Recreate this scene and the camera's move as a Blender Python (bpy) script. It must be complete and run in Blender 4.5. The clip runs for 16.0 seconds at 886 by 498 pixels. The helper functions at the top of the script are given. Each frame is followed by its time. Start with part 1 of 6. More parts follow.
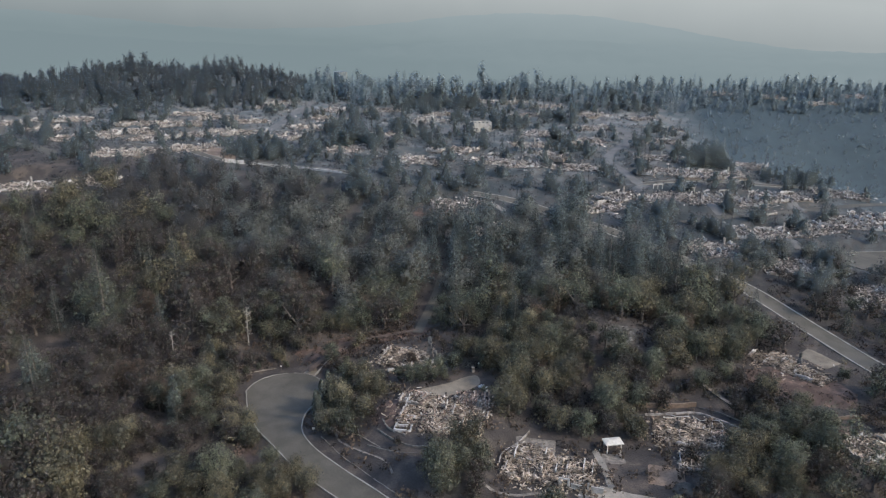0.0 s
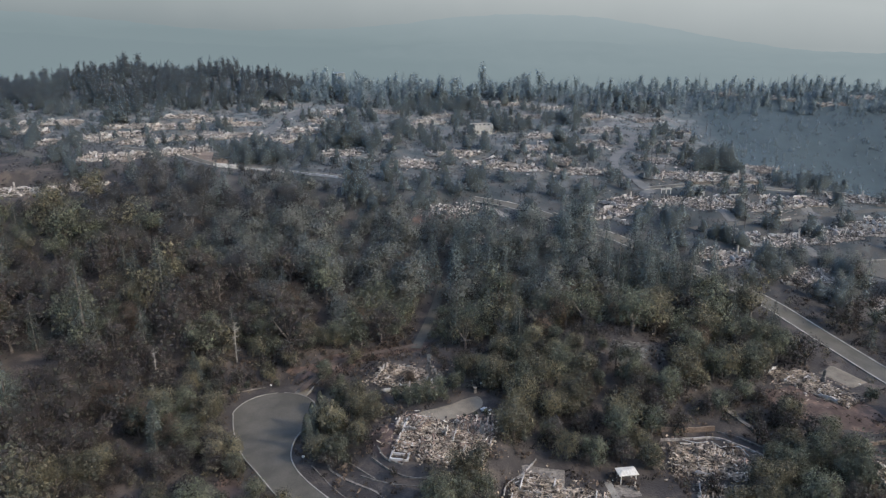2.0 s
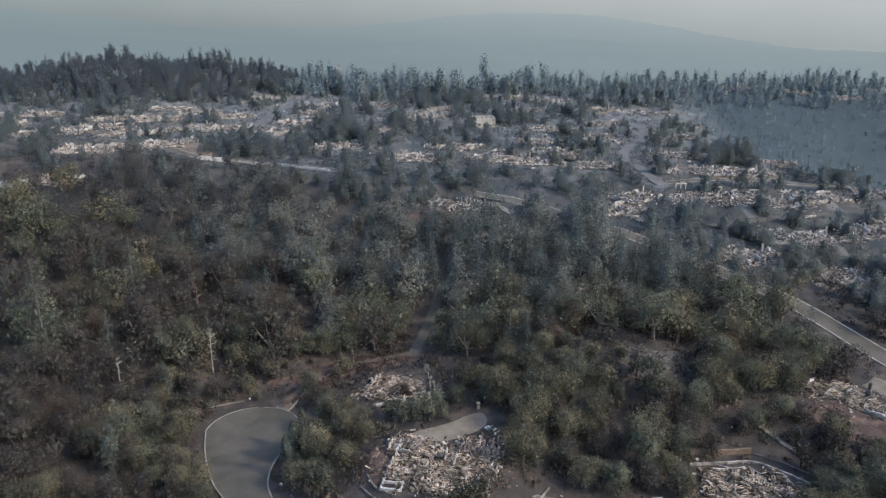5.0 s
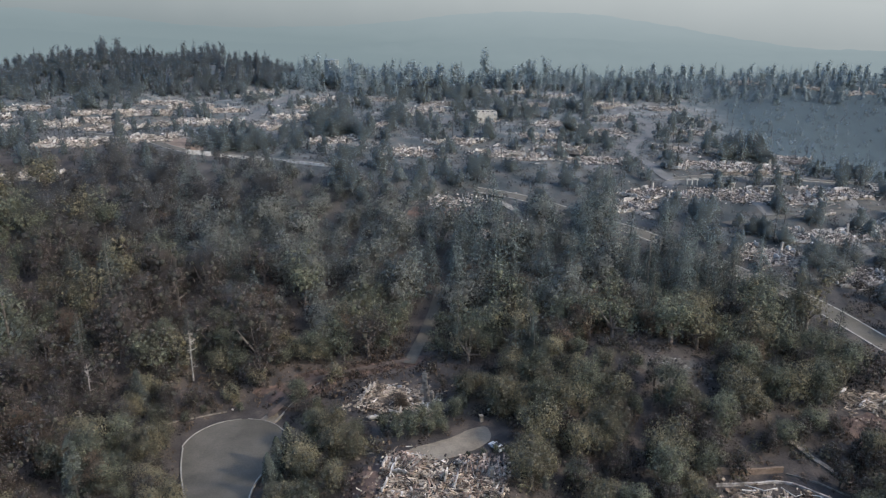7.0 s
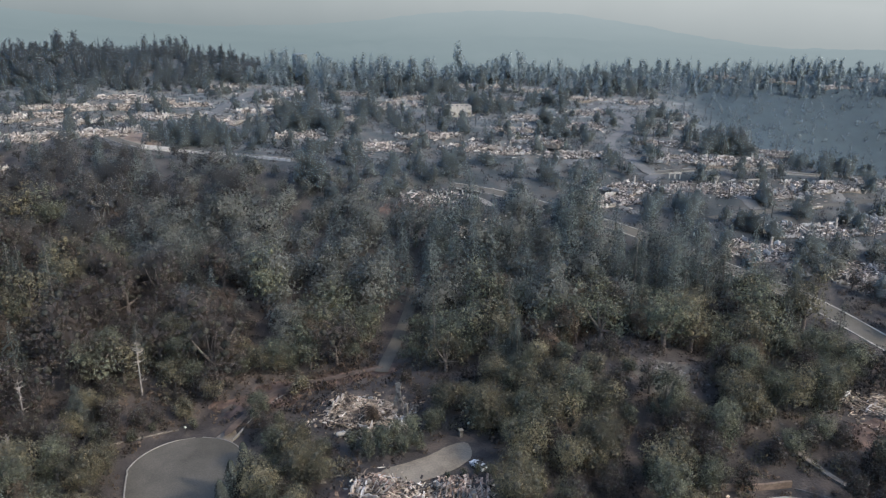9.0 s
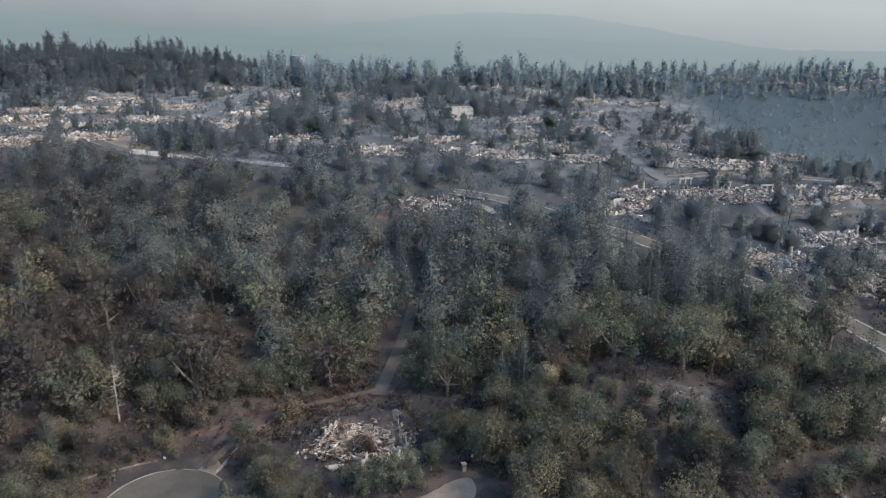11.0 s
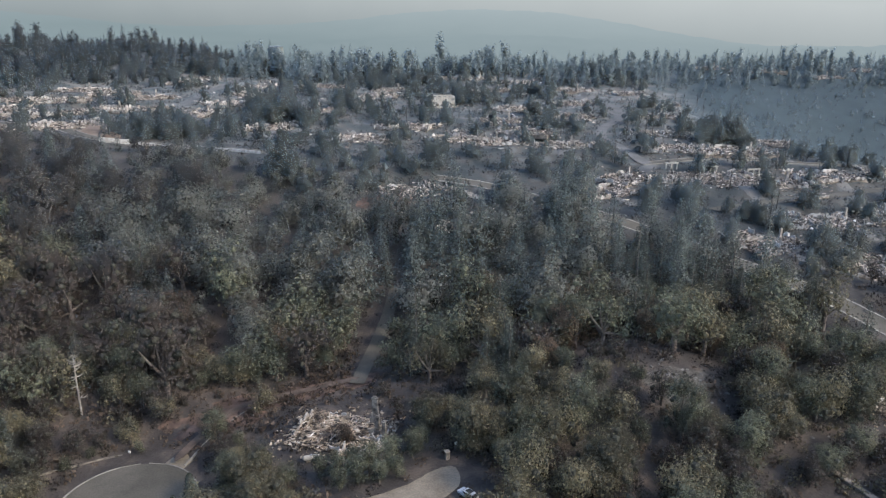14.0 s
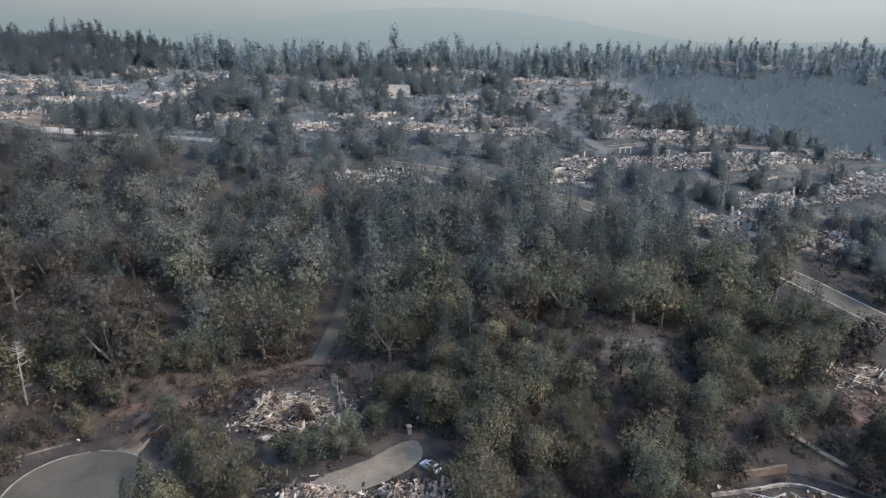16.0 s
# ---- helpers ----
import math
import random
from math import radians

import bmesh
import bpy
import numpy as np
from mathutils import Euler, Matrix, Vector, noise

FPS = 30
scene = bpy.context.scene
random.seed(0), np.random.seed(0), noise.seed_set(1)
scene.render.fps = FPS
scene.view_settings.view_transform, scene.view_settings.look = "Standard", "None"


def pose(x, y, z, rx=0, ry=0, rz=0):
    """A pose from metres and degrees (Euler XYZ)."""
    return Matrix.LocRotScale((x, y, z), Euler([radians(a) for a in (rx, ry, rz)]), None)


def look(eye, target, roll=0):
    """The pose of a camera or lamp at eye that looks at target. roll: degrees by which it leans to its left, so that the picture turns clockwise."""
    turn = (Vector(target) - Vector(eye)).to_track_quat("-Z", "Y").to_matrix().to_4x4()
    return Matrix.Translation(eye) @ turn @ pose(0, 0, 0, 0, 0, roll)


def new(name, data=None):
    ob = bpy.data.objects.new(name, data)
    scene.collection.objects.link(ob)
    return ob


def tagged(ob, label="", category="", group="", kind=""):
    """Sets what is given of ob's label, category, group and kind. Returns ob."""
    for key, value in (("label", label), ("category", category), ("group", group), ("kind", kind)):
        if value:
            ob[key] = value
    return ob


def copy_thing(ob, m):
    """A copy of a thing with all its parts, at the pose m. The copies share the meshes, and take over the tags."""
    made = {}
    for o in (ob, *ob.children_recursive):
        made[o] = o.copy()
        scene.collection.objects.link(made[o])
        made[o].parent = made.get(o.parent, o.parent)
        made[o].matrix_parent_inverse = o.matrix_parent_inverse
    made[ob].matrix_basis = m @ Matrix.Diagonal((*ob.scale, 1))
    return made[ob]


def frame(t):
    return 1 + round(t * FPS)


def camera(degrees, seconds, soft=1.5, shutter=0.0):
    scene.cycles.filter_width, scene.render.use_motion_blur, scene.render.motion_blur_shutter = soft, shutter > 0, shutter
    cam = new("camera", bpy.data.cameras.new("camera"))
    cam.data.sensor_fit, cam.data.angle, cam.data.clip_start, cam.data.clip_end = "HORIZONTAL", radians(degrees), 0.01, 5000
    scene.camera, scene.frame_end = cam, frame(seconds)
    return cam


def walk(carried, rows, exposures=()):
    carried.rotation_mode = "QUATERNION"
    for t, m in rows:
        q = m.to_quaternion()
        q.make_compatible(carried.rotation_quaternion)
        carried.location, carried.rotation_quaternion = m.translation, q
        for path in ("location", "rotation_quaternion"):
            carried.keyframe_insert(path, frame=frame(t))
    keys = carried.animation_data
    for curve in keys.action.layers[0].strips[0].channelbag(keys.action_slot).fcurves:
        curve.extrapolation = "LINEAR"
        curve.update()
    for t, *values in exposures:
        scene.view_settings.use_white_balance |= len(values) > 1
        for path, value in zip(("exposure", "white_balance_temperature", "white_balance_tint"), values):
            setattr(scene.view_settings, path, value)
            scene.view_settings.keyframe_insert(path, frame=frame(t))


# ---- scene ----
cam = camera(64.3, 16.0, 1.2)
METRES, EYE, TILT, LEAN, TURN = 100.0, 120.0, -18.5, 0.0, 0.0
ROWS = [
    (0.0, 0.0, 0.0, 0.0, 0.0, 0.0, -0.0),
    (0.5, 0.001, 0.036, 0.01, 0.01, 0.03, 0.02),
    (1.0, 0.0015, 0.0718, 0.0202, 0.02, 0.06, 0.05),
    (1.5, 0.0021, 0.1067, 0.0294, 0.04, 0.08, 0.06),
    (2.0, 0.0028, 0.1434, 0.0328, 0.05, 0.1, 0.11),
    (2.5, 0.0034, 0.1817, 0.0324, 0.06, 0.09, 0.13),
    (3.0, 0.0041, 0.2208, 0.0312, 0.06, 0.1, 0.13),
    (3.5, 0.0047, 0.2607, 0.0304, 0.06, 0.1, 0.12),
    (4.0, 0.0048, 0.3007, 0.0291, 0.06, 0.1, 0.1),
    (6.5, 0.0043, 0.5048, 0.0228, 0.02, 0.08, 0.02),
    (7.0, 0.0043, 0.5458, 0.0214, 0.02, 0.09, 0.01),
    (7.5, 0.0055, 0.5871, 0.02, -0.31, 0.1, 0.11),
    (8.0, 0.0056, 0.6282, 0.0187, -1.12, 0.09, 0.34),
    (8.5, 0.0054, 0.6693, 0.0171, -1.99, 0.09, 0.57),
    (9.0, 0.0043, 0.7071, 0.0167, -2.1, 0.07, 0.58),
    (9.5, 0.0048, 0.7447, 0.0242, -2.1, 0.08, 0.54),
    (12.0, 0.0123, 0.8825, 0.0445, -2.03, 0.29, 0.72),
    (12.5, 0.015, 0.8974, 0.0362, -2.06, 0.26, 0.78),
    (13.0, 0.0176, 0.9066, 0.0262, -2.22, 0.23, 0.88),
    (13.5, 0.0182, 0.9126, 0.0148, -2.77, 0.15, 1.05),
    (14.0, 0.0188, 0.9173, 0.0029, -3.33, 0.09, 1.24),
    (14.5, 0.0194, 0.9218, -0.0103, -4.1, 0.05, 1.53),
    (15.0, 0.0198, 0.9257, -0.0227, -5.12, -0.01, 1.85),
    (15.5, 0.0197, 0.9291, -0.035, -6.18, -0.07, 2.18),
    (16.0, 0.0185, 0.9321, -0.0475, -6.73, -0.11, 2.34),
]
walk(cam, [(t, pose(0, 0, EYE, TILT, LEAN, TURN) @ pose(METRES * x, METRES * y, METRES * z, 90 + pitch, roll, yaw)) for t, x, y, z, yaw, pitch, roll in ROWS],
     [(0.0, 1.21, 5900, 11), (8.0, 1.34, 5900, 11), (16.0, 1.45, 5900, 11)])

# ---- sky, sun ----
world = bpy.data.worlds.new("smoky_sky")
scene.world = world
world.use_nodes = True
sky = world.node_tree.nodes.new("ShaderNodeTexSky")
sky.sky_type, sky.sun_disc = "NISHITA", False
sky.sun_elevation, sky.sun_rotation = radians(37), radians(115)
sky.air_density, sky.dust_density, sky.ozone_density = 1.15, 2.2, 1.8
world.node_tree.links.new(sky.outputs[0], world.node_tree.nodes["Background"].inputs[0])
world.node_tree.nodes["Background"].inputs[1].default_value = 0.15
TO_SUN = Vector((0.72, -0.34, 0.60))
sun = new("sun", bpy.data.lights.new("sun", "SUN"))
sun.data.energy, sun.data.angle, sun.data.color = 1.3, radians(1.4), (1.0, 0.83, 0.6)
sun.matrix_world = look(TO_SUN * 100, (0, 0, 0))

# ---- materials ----
def material(name, dark, light, size=4.0, fine=0.5, rough=0.9, bump_depth=0.0, by_object=0.0, by_piece=0.0, metal=0.0, sheer=0.0, third=None, gaps=0.0):
    """Two colours mingled by a broad and a fine noise in metres, with wear and an own shade for each object or piece; gaps: the share of a leaf spray that is open."""
    m = bpy.data.materials.new(name)
    m.use_nodes = True
    nodes, links = m.node_tree.nodes, m.node_tree.links
    bsdf = nodes["Principled BSDF"]
    geo = nodes.new("ShaderNodeNewGeometry")

    def grain(scale, detail):
        n = nodes.new("ShaderNodeTexNoise")
        n.inputs["Scale"].default_value, n.inputs["Detail"].default_value = 1 / scale, detail
        links.new(geo.outputs["Position"], n.inputs["Vector"])
        return n

    broad, small = grain(size, 4), grain(fine, 3)
    ramp = nodes.new("ShaderNodeValToRGB")
    ramp.color_ramp.elements[0].position, ramp.color_ramp.elements[0].color = 0.36, (*dark, 1)
    ramp.color_ramp.elements[1].position, ramp.color_ramp.elements[1].color = 0.64, (*light, 1)
    if third:
        e = ramp.color_ramp.elements.new(0.52)
        e.color = (*third, 1)
    links.new(broad.outputs[0], ramp.inputs[0])

    def math_node(op, a, b):
        n = nodes.new("ShaderNodeMath")
        n.operation = op
        for i, v in enumerate((a, b)):
            if isinstance(v, (int, float)):
                n.inputs[i].default_value = v
            else:
                links.new(v, n.inputs[i])
        return n.outputs[0]

    shade = math_node("ADD", math_node("MULTIPLY", small.outputs[0], 0.9), 0.55)
    if by_object:
        info = nodes.new("ShaderNodeObjectInfo")
        shade = math_node("MULTIPLY", shade, math_node("ADD", math_node("MULTIPLY", info.outputs["Random"], 2 * by_object), 1 - by_object))
    if by_piece:
        shade = math_node("MULTIPLY", shade, math_node("ADD", math_node("MULTIPLY", geo.outputs["Random Per Island"], 2 * by_piece), 1 - by_piece))
    tone = nodes.new("ShaderNodeVectorMath")
    tone.operation = "SCALE"
    links.new(ramp.outputs[0], tone.inputs[0])
    links.new(shade, tone.inputs["Scale"])
    links.new(tone.outputs[0], bsdf.inputs["Base Color"])
    bsdf.inputs["Roughness"].default_value, bsdf.inputs["Metallic"].default_value = rough, metal
    bsdf.inputs["Specular IOR Level"].default_value = 0.25
    if bump_depth:
        b = nodes.new("ShaderNodeBump")
        b.inputs["Distance"].default_value, b.inputs["Strength"].default_value = bump_depth, 0.8
        links.new(small.outputs[0], b.inputs["Height"])
        links.new(b.outputs[0], bsdf.inputs["Normal"])
    if sheer:
        leaf = nodes.new("ShaderNodeBsdfTranslucent")
        links.new(tone.outputs[0], leaf.inputs[0])
        mix = nodes.new("ShaderNodeMixShader")
        mix.inputs[0].default_value = sheer
        links.new(bsdf.outputs[0], mix.inputs[1])
        links.new(leaf.outputs[0], mix.inputs[2])
        if bump_depth:
            links.new(b.outputs[0], leaf.inputs["Normal"])
        links.new(mix.outputs[0], nodes["Material Output"].inputs[0])
    if gaps:
        thin = nodes.new("ShaderNodeMixShader")
        thin.inputs[0].default_value = gaps
        links.new(mix.outputs[0], thin.inputs[1])
        links.new(nodes.new("ShaderNodeBsdfTransparent").outputs[0], thin.inputs[2])
        links.new(thin.outputs[0], nodes["Material Output"].inputs[0])
    return m


def debris_material(name, stops, rough=0.9):
    """Each loose piece takes its own colour from the ramp; soot in patches."""
    m = material(name, (0.22, 0.21, 0.2), (1.0, 0.98, 0.95), size=2.6, fine=0.35, rough=rough, third=(0.72, 0.7, 0.67))
    nodes, links = m.node_tree.nodes, m.node_tree.links
    geo = next(n for n in nodes if n.type == "NEW_GEOMETRY")
    tone = next(n for n in nodes if n.type == "VECT_MATH")
    ramp = nodes.new("ShaderNodeValToRGB")
    ramp.color_ramp.interpolation = "CONSTANT"
    el = ramp.color_ramp.elements
    el[0].position, el[0].color = stops[0][0], (*stops[0][1], 1)
    el[1].position, el[1].color = stops[1][0], (*stops[1][1], 1)
    for pos, col in stops[2:]:
        el.new(pos).color = (*col, 1)
    links.new(geo.outputs["Random Per Island"], ramp.inputs[0])
    mul = nodes.new("ShaderNodeVectorMath")
    mul.operation = "MULTIPLY"
    links.new(tone.outputs[0], mul.inputs[0])
    links.new(ramp.outputs[0], mul.inputs[1])
    links.new(mul.outputs[0], nodes["Principled BSDF"].inputs["Base Color"])
    return m


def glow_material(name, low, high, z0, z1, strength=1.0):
    """Backdrop distance with smoke haze put in as emitted light, from low to high, with faint unevenness."""
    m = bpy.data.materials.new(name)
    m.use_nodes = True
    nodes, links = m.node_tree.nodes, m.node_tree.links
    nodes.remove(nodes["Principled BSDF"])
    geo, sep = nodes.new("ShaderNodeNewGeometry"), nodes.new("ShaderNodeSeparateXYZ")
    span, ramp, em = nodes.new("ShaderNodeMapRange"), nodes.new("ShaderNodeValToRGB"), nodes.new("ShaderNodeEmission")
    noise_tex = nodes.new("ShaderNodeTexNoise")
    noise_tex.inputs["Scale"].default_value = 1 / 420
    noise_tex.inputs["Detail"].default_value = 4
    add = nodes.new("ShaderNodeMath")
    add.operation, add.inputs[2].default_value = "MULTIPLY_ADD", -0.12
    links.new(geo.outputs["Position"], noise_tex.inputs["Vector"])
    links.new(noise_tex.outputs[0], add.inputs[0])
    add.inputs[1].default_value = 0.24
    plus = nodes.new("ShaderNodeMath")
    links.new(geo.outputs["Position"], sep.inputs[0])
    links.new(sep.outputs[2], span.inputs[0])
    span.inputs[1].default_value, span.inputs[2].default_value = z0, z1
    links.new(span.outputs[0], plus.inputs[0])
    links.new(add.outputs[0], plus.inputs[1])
    # The emitted haze also brightens to the right, on the sun's side
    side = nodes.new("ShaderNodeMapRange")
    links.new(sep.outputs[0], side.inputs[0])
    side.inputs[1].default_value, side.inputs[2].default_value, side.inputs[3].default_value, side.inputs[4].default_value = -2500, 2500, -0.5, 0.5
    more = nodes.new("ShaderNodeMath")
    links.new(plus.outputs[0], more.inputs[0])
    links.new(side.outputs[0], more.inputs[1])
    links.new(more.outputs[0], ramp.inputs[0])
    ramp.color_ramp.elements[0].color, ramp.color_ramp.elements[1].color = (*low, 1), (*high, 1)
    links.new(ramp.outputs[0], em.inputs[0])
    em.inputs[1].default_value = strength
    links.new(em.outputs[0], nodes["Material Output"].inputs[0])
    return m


SOIL = material("red_soil", (0.052, 0.034, 0.025), (0.138, 0.09, 0.063), size=3.5, fine=0.6, bump_depth=0.12, third=(0.077, 0.053, 0.041))
ASPHALT = material("weathered_asphalt", (0.06, 0.054, 0.041), (0.088, 0.079, 0.061), size=7, fine=0.3, rough=0.9, bump_depth=0.01)
# Asphalt lightened in its colour to stand for haze over the far streets
PALE_ASPHALT = material("haze_paled_asphalt", (0.085, 0.082, 0.075), (0.118, 0.114, 0.104), size=7, fine=0.4, rough=0.9)
CONCRETE = material("old_concrete", (0.15, 0.134, 0.108), (0.235, 0.21, 0.17), size=4, fine=0.4, rough=0.9, bump_depth=0.01)
GARDEN_STONE = material("weathered_garden_stone", (0.085, 0.074, 0.06), (0.19, 0.165, 0.135), size=1.2, fine=0.3, bump_depth=0.03)
KERB = material("kerb_concrete", (0.17, 0.158, 0.132), (0.26, 0.243, 0.205), size=3, fine=0.3, rough=0.9)
STONY = material("grey_stony_soil", (0.03, 0.027, 0.022), (0.084, 0.077, 0.064), size=2.2, fine=0.4, bump_depth=0.15)
DUST = material("tan_dust", (0.055, 0.041, 0.031), (0.108, 0.08, 0.06), size=3, fine=0.4, bump_depth=0.04)
GRAVEL = material("pale_gravel", (0.118, 0.099, 0.072), (0.18, 0.153, 0.114), size=5, fine=0.35, bump_depth=0.03)
CUT_SOIL = material("pale_cut_soil", (0.115, 0.083, 0.058), (0.19, 0.145, 0.108), size=4, fine=0.5, bump_depth=0.08)
CLAY = material("tan_paving", (0.13, 0.094, 0.065), (0.19, 0.138, 0.097), size=4, fine=0.5)
BLOCK = material("ash_stained_masonry", (0.12, 0.106, 0.09), (0.33, 0.3, 0.26), size=1.3, fine=0.3, bump_depth=0.03, by_piece=0.25)
SLAB = material("sooty_floor_slab", (0.1, 0.085, 0.07), (0.27, 0.225, 0.175), size=2.2, fine=0.4, bump_depth=0.03)
TIMBER = material("white_painted_timber", (0.4, 0.365, 0.3), (0.5, 0.46, 0.385), size=2, fine=0.3, rough=0.7)
CHAR = material("charred_wood", (0.012, 0.012, 0.012), (0.05, 0.045, 0.04), size=1.5, fine=0.3, bump_depth=0.03)
BARK = material("grey_bark", (0.05, 0.042, 0.035), (0.12, 0.10, 0.085), size=1.2, fine=0.2, bump_depth=0.03)
DEADWOOD = material("bleached_deadwood", (0.13, 0.115, 0.097), (0.24, 0.217, 0.19), size=1.0, fine=0.2)
ROCK = material("pale_rock", (0.06, 0.057, 0.051), (0.135, 0.128, 0.115), size=1.5, fine=0.3, bump_depth=0.08, by_piece=0.3)
DEBRIS = debris_material("burnt_debris", [(0.0, (0.06, 0.052, 0.044)), (0.22, (0.22, 0.165, 0.122)), (0.34, (0.3, 0.245, 0.18)), (0.55, (0.41, 0.335, 0.25)), (0.78, (0.5, 0.42, 0.325)), (0.94, (0.64, 0.585, 0.5))])
ROOF_CLAY = debris_material("broken_clay_tile", [(0.0, (0.06, 0.05, 0.042)), (0.22, (0.24, 0.165, 0.122)), (0.34, (0.32, 0.25, 0.188)), (0.54, (0.4, 0.335, 0.255)), (0.76, (0.5, 0.43, 0.335)), (0.93, (0.63, 0.575, 0.485))])
LEAF_GREEN = material("oak_leaf_green", (0.059, 0.064, 0.043), (0.133, 0.134, 0.088), size=6, fine=0.45, rough=0.8, bump_depth=0.35, by_object=0.3, by_piece=0.2, sheer=0.3, gaps=0.25)
LEAF_OLIVE = material("oak_leaf_dusty_olive", (0.073, 0.068, 0.045), (0.166, 0.145, 0.088), size=6, fine=0.45, rough=0.8, bump_depth=0.35, by_object=0.28, by_piece=0.2, sheer=0.3, gaps=0.25)
LEAF_SCORCHED = material("scorched_leaf", (0.038, 0.032, 0.028), (0.066, 0.054, 0.044), size=6, fine=0.45, rough=0.85, bump_depth=0.35, by_object=0.28, by_piece=0.22, sheer=0.2, gaps=0.3)
LEAF_RUST = material("rust_brown_leaf", (0.06, 0.044, 0.032), (0.118, 0.084, 0.058), size=5, fine=0.45, rough=0.85, bump_depth=0.35, by_object=0.25, by_piece=0.2, sheer=0.3)
NEEDLE = material("pine_needle", (0.043, 0.051, 0.041), (0.088, 0.094, 0.076), size=6, fine=0.6, rough=0.85, bump_depth=0.3, by_object=0.25, by_piece=0.2, sheer=0.25, gaps=0.25)
# Far foliage: haze painted in as paler, bluer leaves; gaps also thin their shade
NEEDLE_BLUE = material("haze_toned_fir_needle", (0.178, 0.216, 0.22), (0.21, 0.248, 0.25), size=14, fine=2.5, rough=0.95, by_piece=0.03, sheer=0.55, gaps=0.32)
LEAF_HILL = material("haze_toned_hill_leaf", (0.088, 0.103, 0.106), (0.118, 0.133, 0.134), size=9, fine=2.5, rough=0.9, by_piece=0.05, sheer=0.55, gaps=0.35)
SCRUB_GREY = material("haze_toned_scrub", (0.14, 0.176, 0.188), (0.165, 0.2, 0.212), size=24, fine=1.6, rough=0.95, by_piece=0.04, sheer=0.5, gaps=0.78)
LEAF_HAZY = material("haze_toned_oak_leaf", (0.1, 0.12, 0.118), (0.138, 0.16, 0.154), size=9, fine=1.5, rough=0.9, by_piece=0.08, sheer=0.5, gaps=0.42)
# Woodland higher up the slope: same leaves with smoke haze mixed into the colour
LEAF_HAZY_GREEN = material("haze_toned_green_leaf", (0.124, 0.13, 0.112), (0.168, 0.17, 0.144), size=10, fine=0.5, rough=0.85, by_piece=0.08, sheer=0.5, gaps=0.3)
NEEDLE_HAZY = material("haze_toned_pine_needle", (0.1, 0.118, 0.106), (0.142, 0.16, 0.144), size=7, fine=0.8, rough=0.85, by_piece=0.08, sheer=0.5, gaps=0.3)
LEAF_WEST = material("haze_toned_scorched_leaf", (0.084, 0.083, 0.077), (0.122, 0.117, 0.104), size=9, fine=0.6, rough=0.9, by_piece=0.08, sheer=0.5, gaps=0.3)
# Inner foliage, coloured dark to deepen the shade in the gaps of crowns
INNER = material("shade_toned_inner_foliage", (0.036, 0.037, 0.029), (0.06, 0.059, 0.044), size=2, fine=0.4, bump_depth=0.3, sheer=0.2)
BUSH_BROWN = material("dry_brush", (0.056, 0.043, 0.032), (0.12, 0.089, 0.064), size=3, fine=0.5, by_piece=0.3, sheer=0.3)
SHELL_WALL = material("smoke_stained_render", (0.26, 0.24, 0.2), (0.38, 0.355, 0.305), size=3, fine=0.5)
STEEL = material("pale_green_tank_paint", (0.108, 0.12, 0.111), (0.138, 0.15, 0.138), size=4, fine=1, rough=0.6)
CARPAINT = material("white_car_paint", (0.36, 0.36, 0.35), (0.42, 0.42, 0.41), size=2, fine=0.5, rough=0.25)
GLASS = material("dark_car_glass", (0.012, 0.014, 0.016), (0.02, 0.022, 0.024), rough=0.08)
RUBBER = material("black_rubber", (0.015, 0.015, 0.015), (0.03, 0.03, 0.03), rough=0.8)
ALLOY = material("grey_alloy", (0.35, 0.35, 0.36), (0.45, 0.45, 0.46), rough=0.35, metal=0.8)
PLASTER = material("pale_plaster", (0.29, 0.268, 0.235), (0.46, 0.435, 0.39), size=1.6, fine=0.35)
SMOKE_SKY = glow_material("smoke_sky", (0.118, 0.129, 0.122), (0.21, 0.214, 0.195), -60, 330)
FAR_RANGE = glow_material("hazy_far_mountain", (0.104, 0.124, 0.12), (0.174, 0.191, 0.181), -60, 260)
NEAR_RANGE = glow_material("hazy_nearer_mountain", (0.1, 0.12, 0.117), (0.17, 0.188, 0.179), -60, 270)


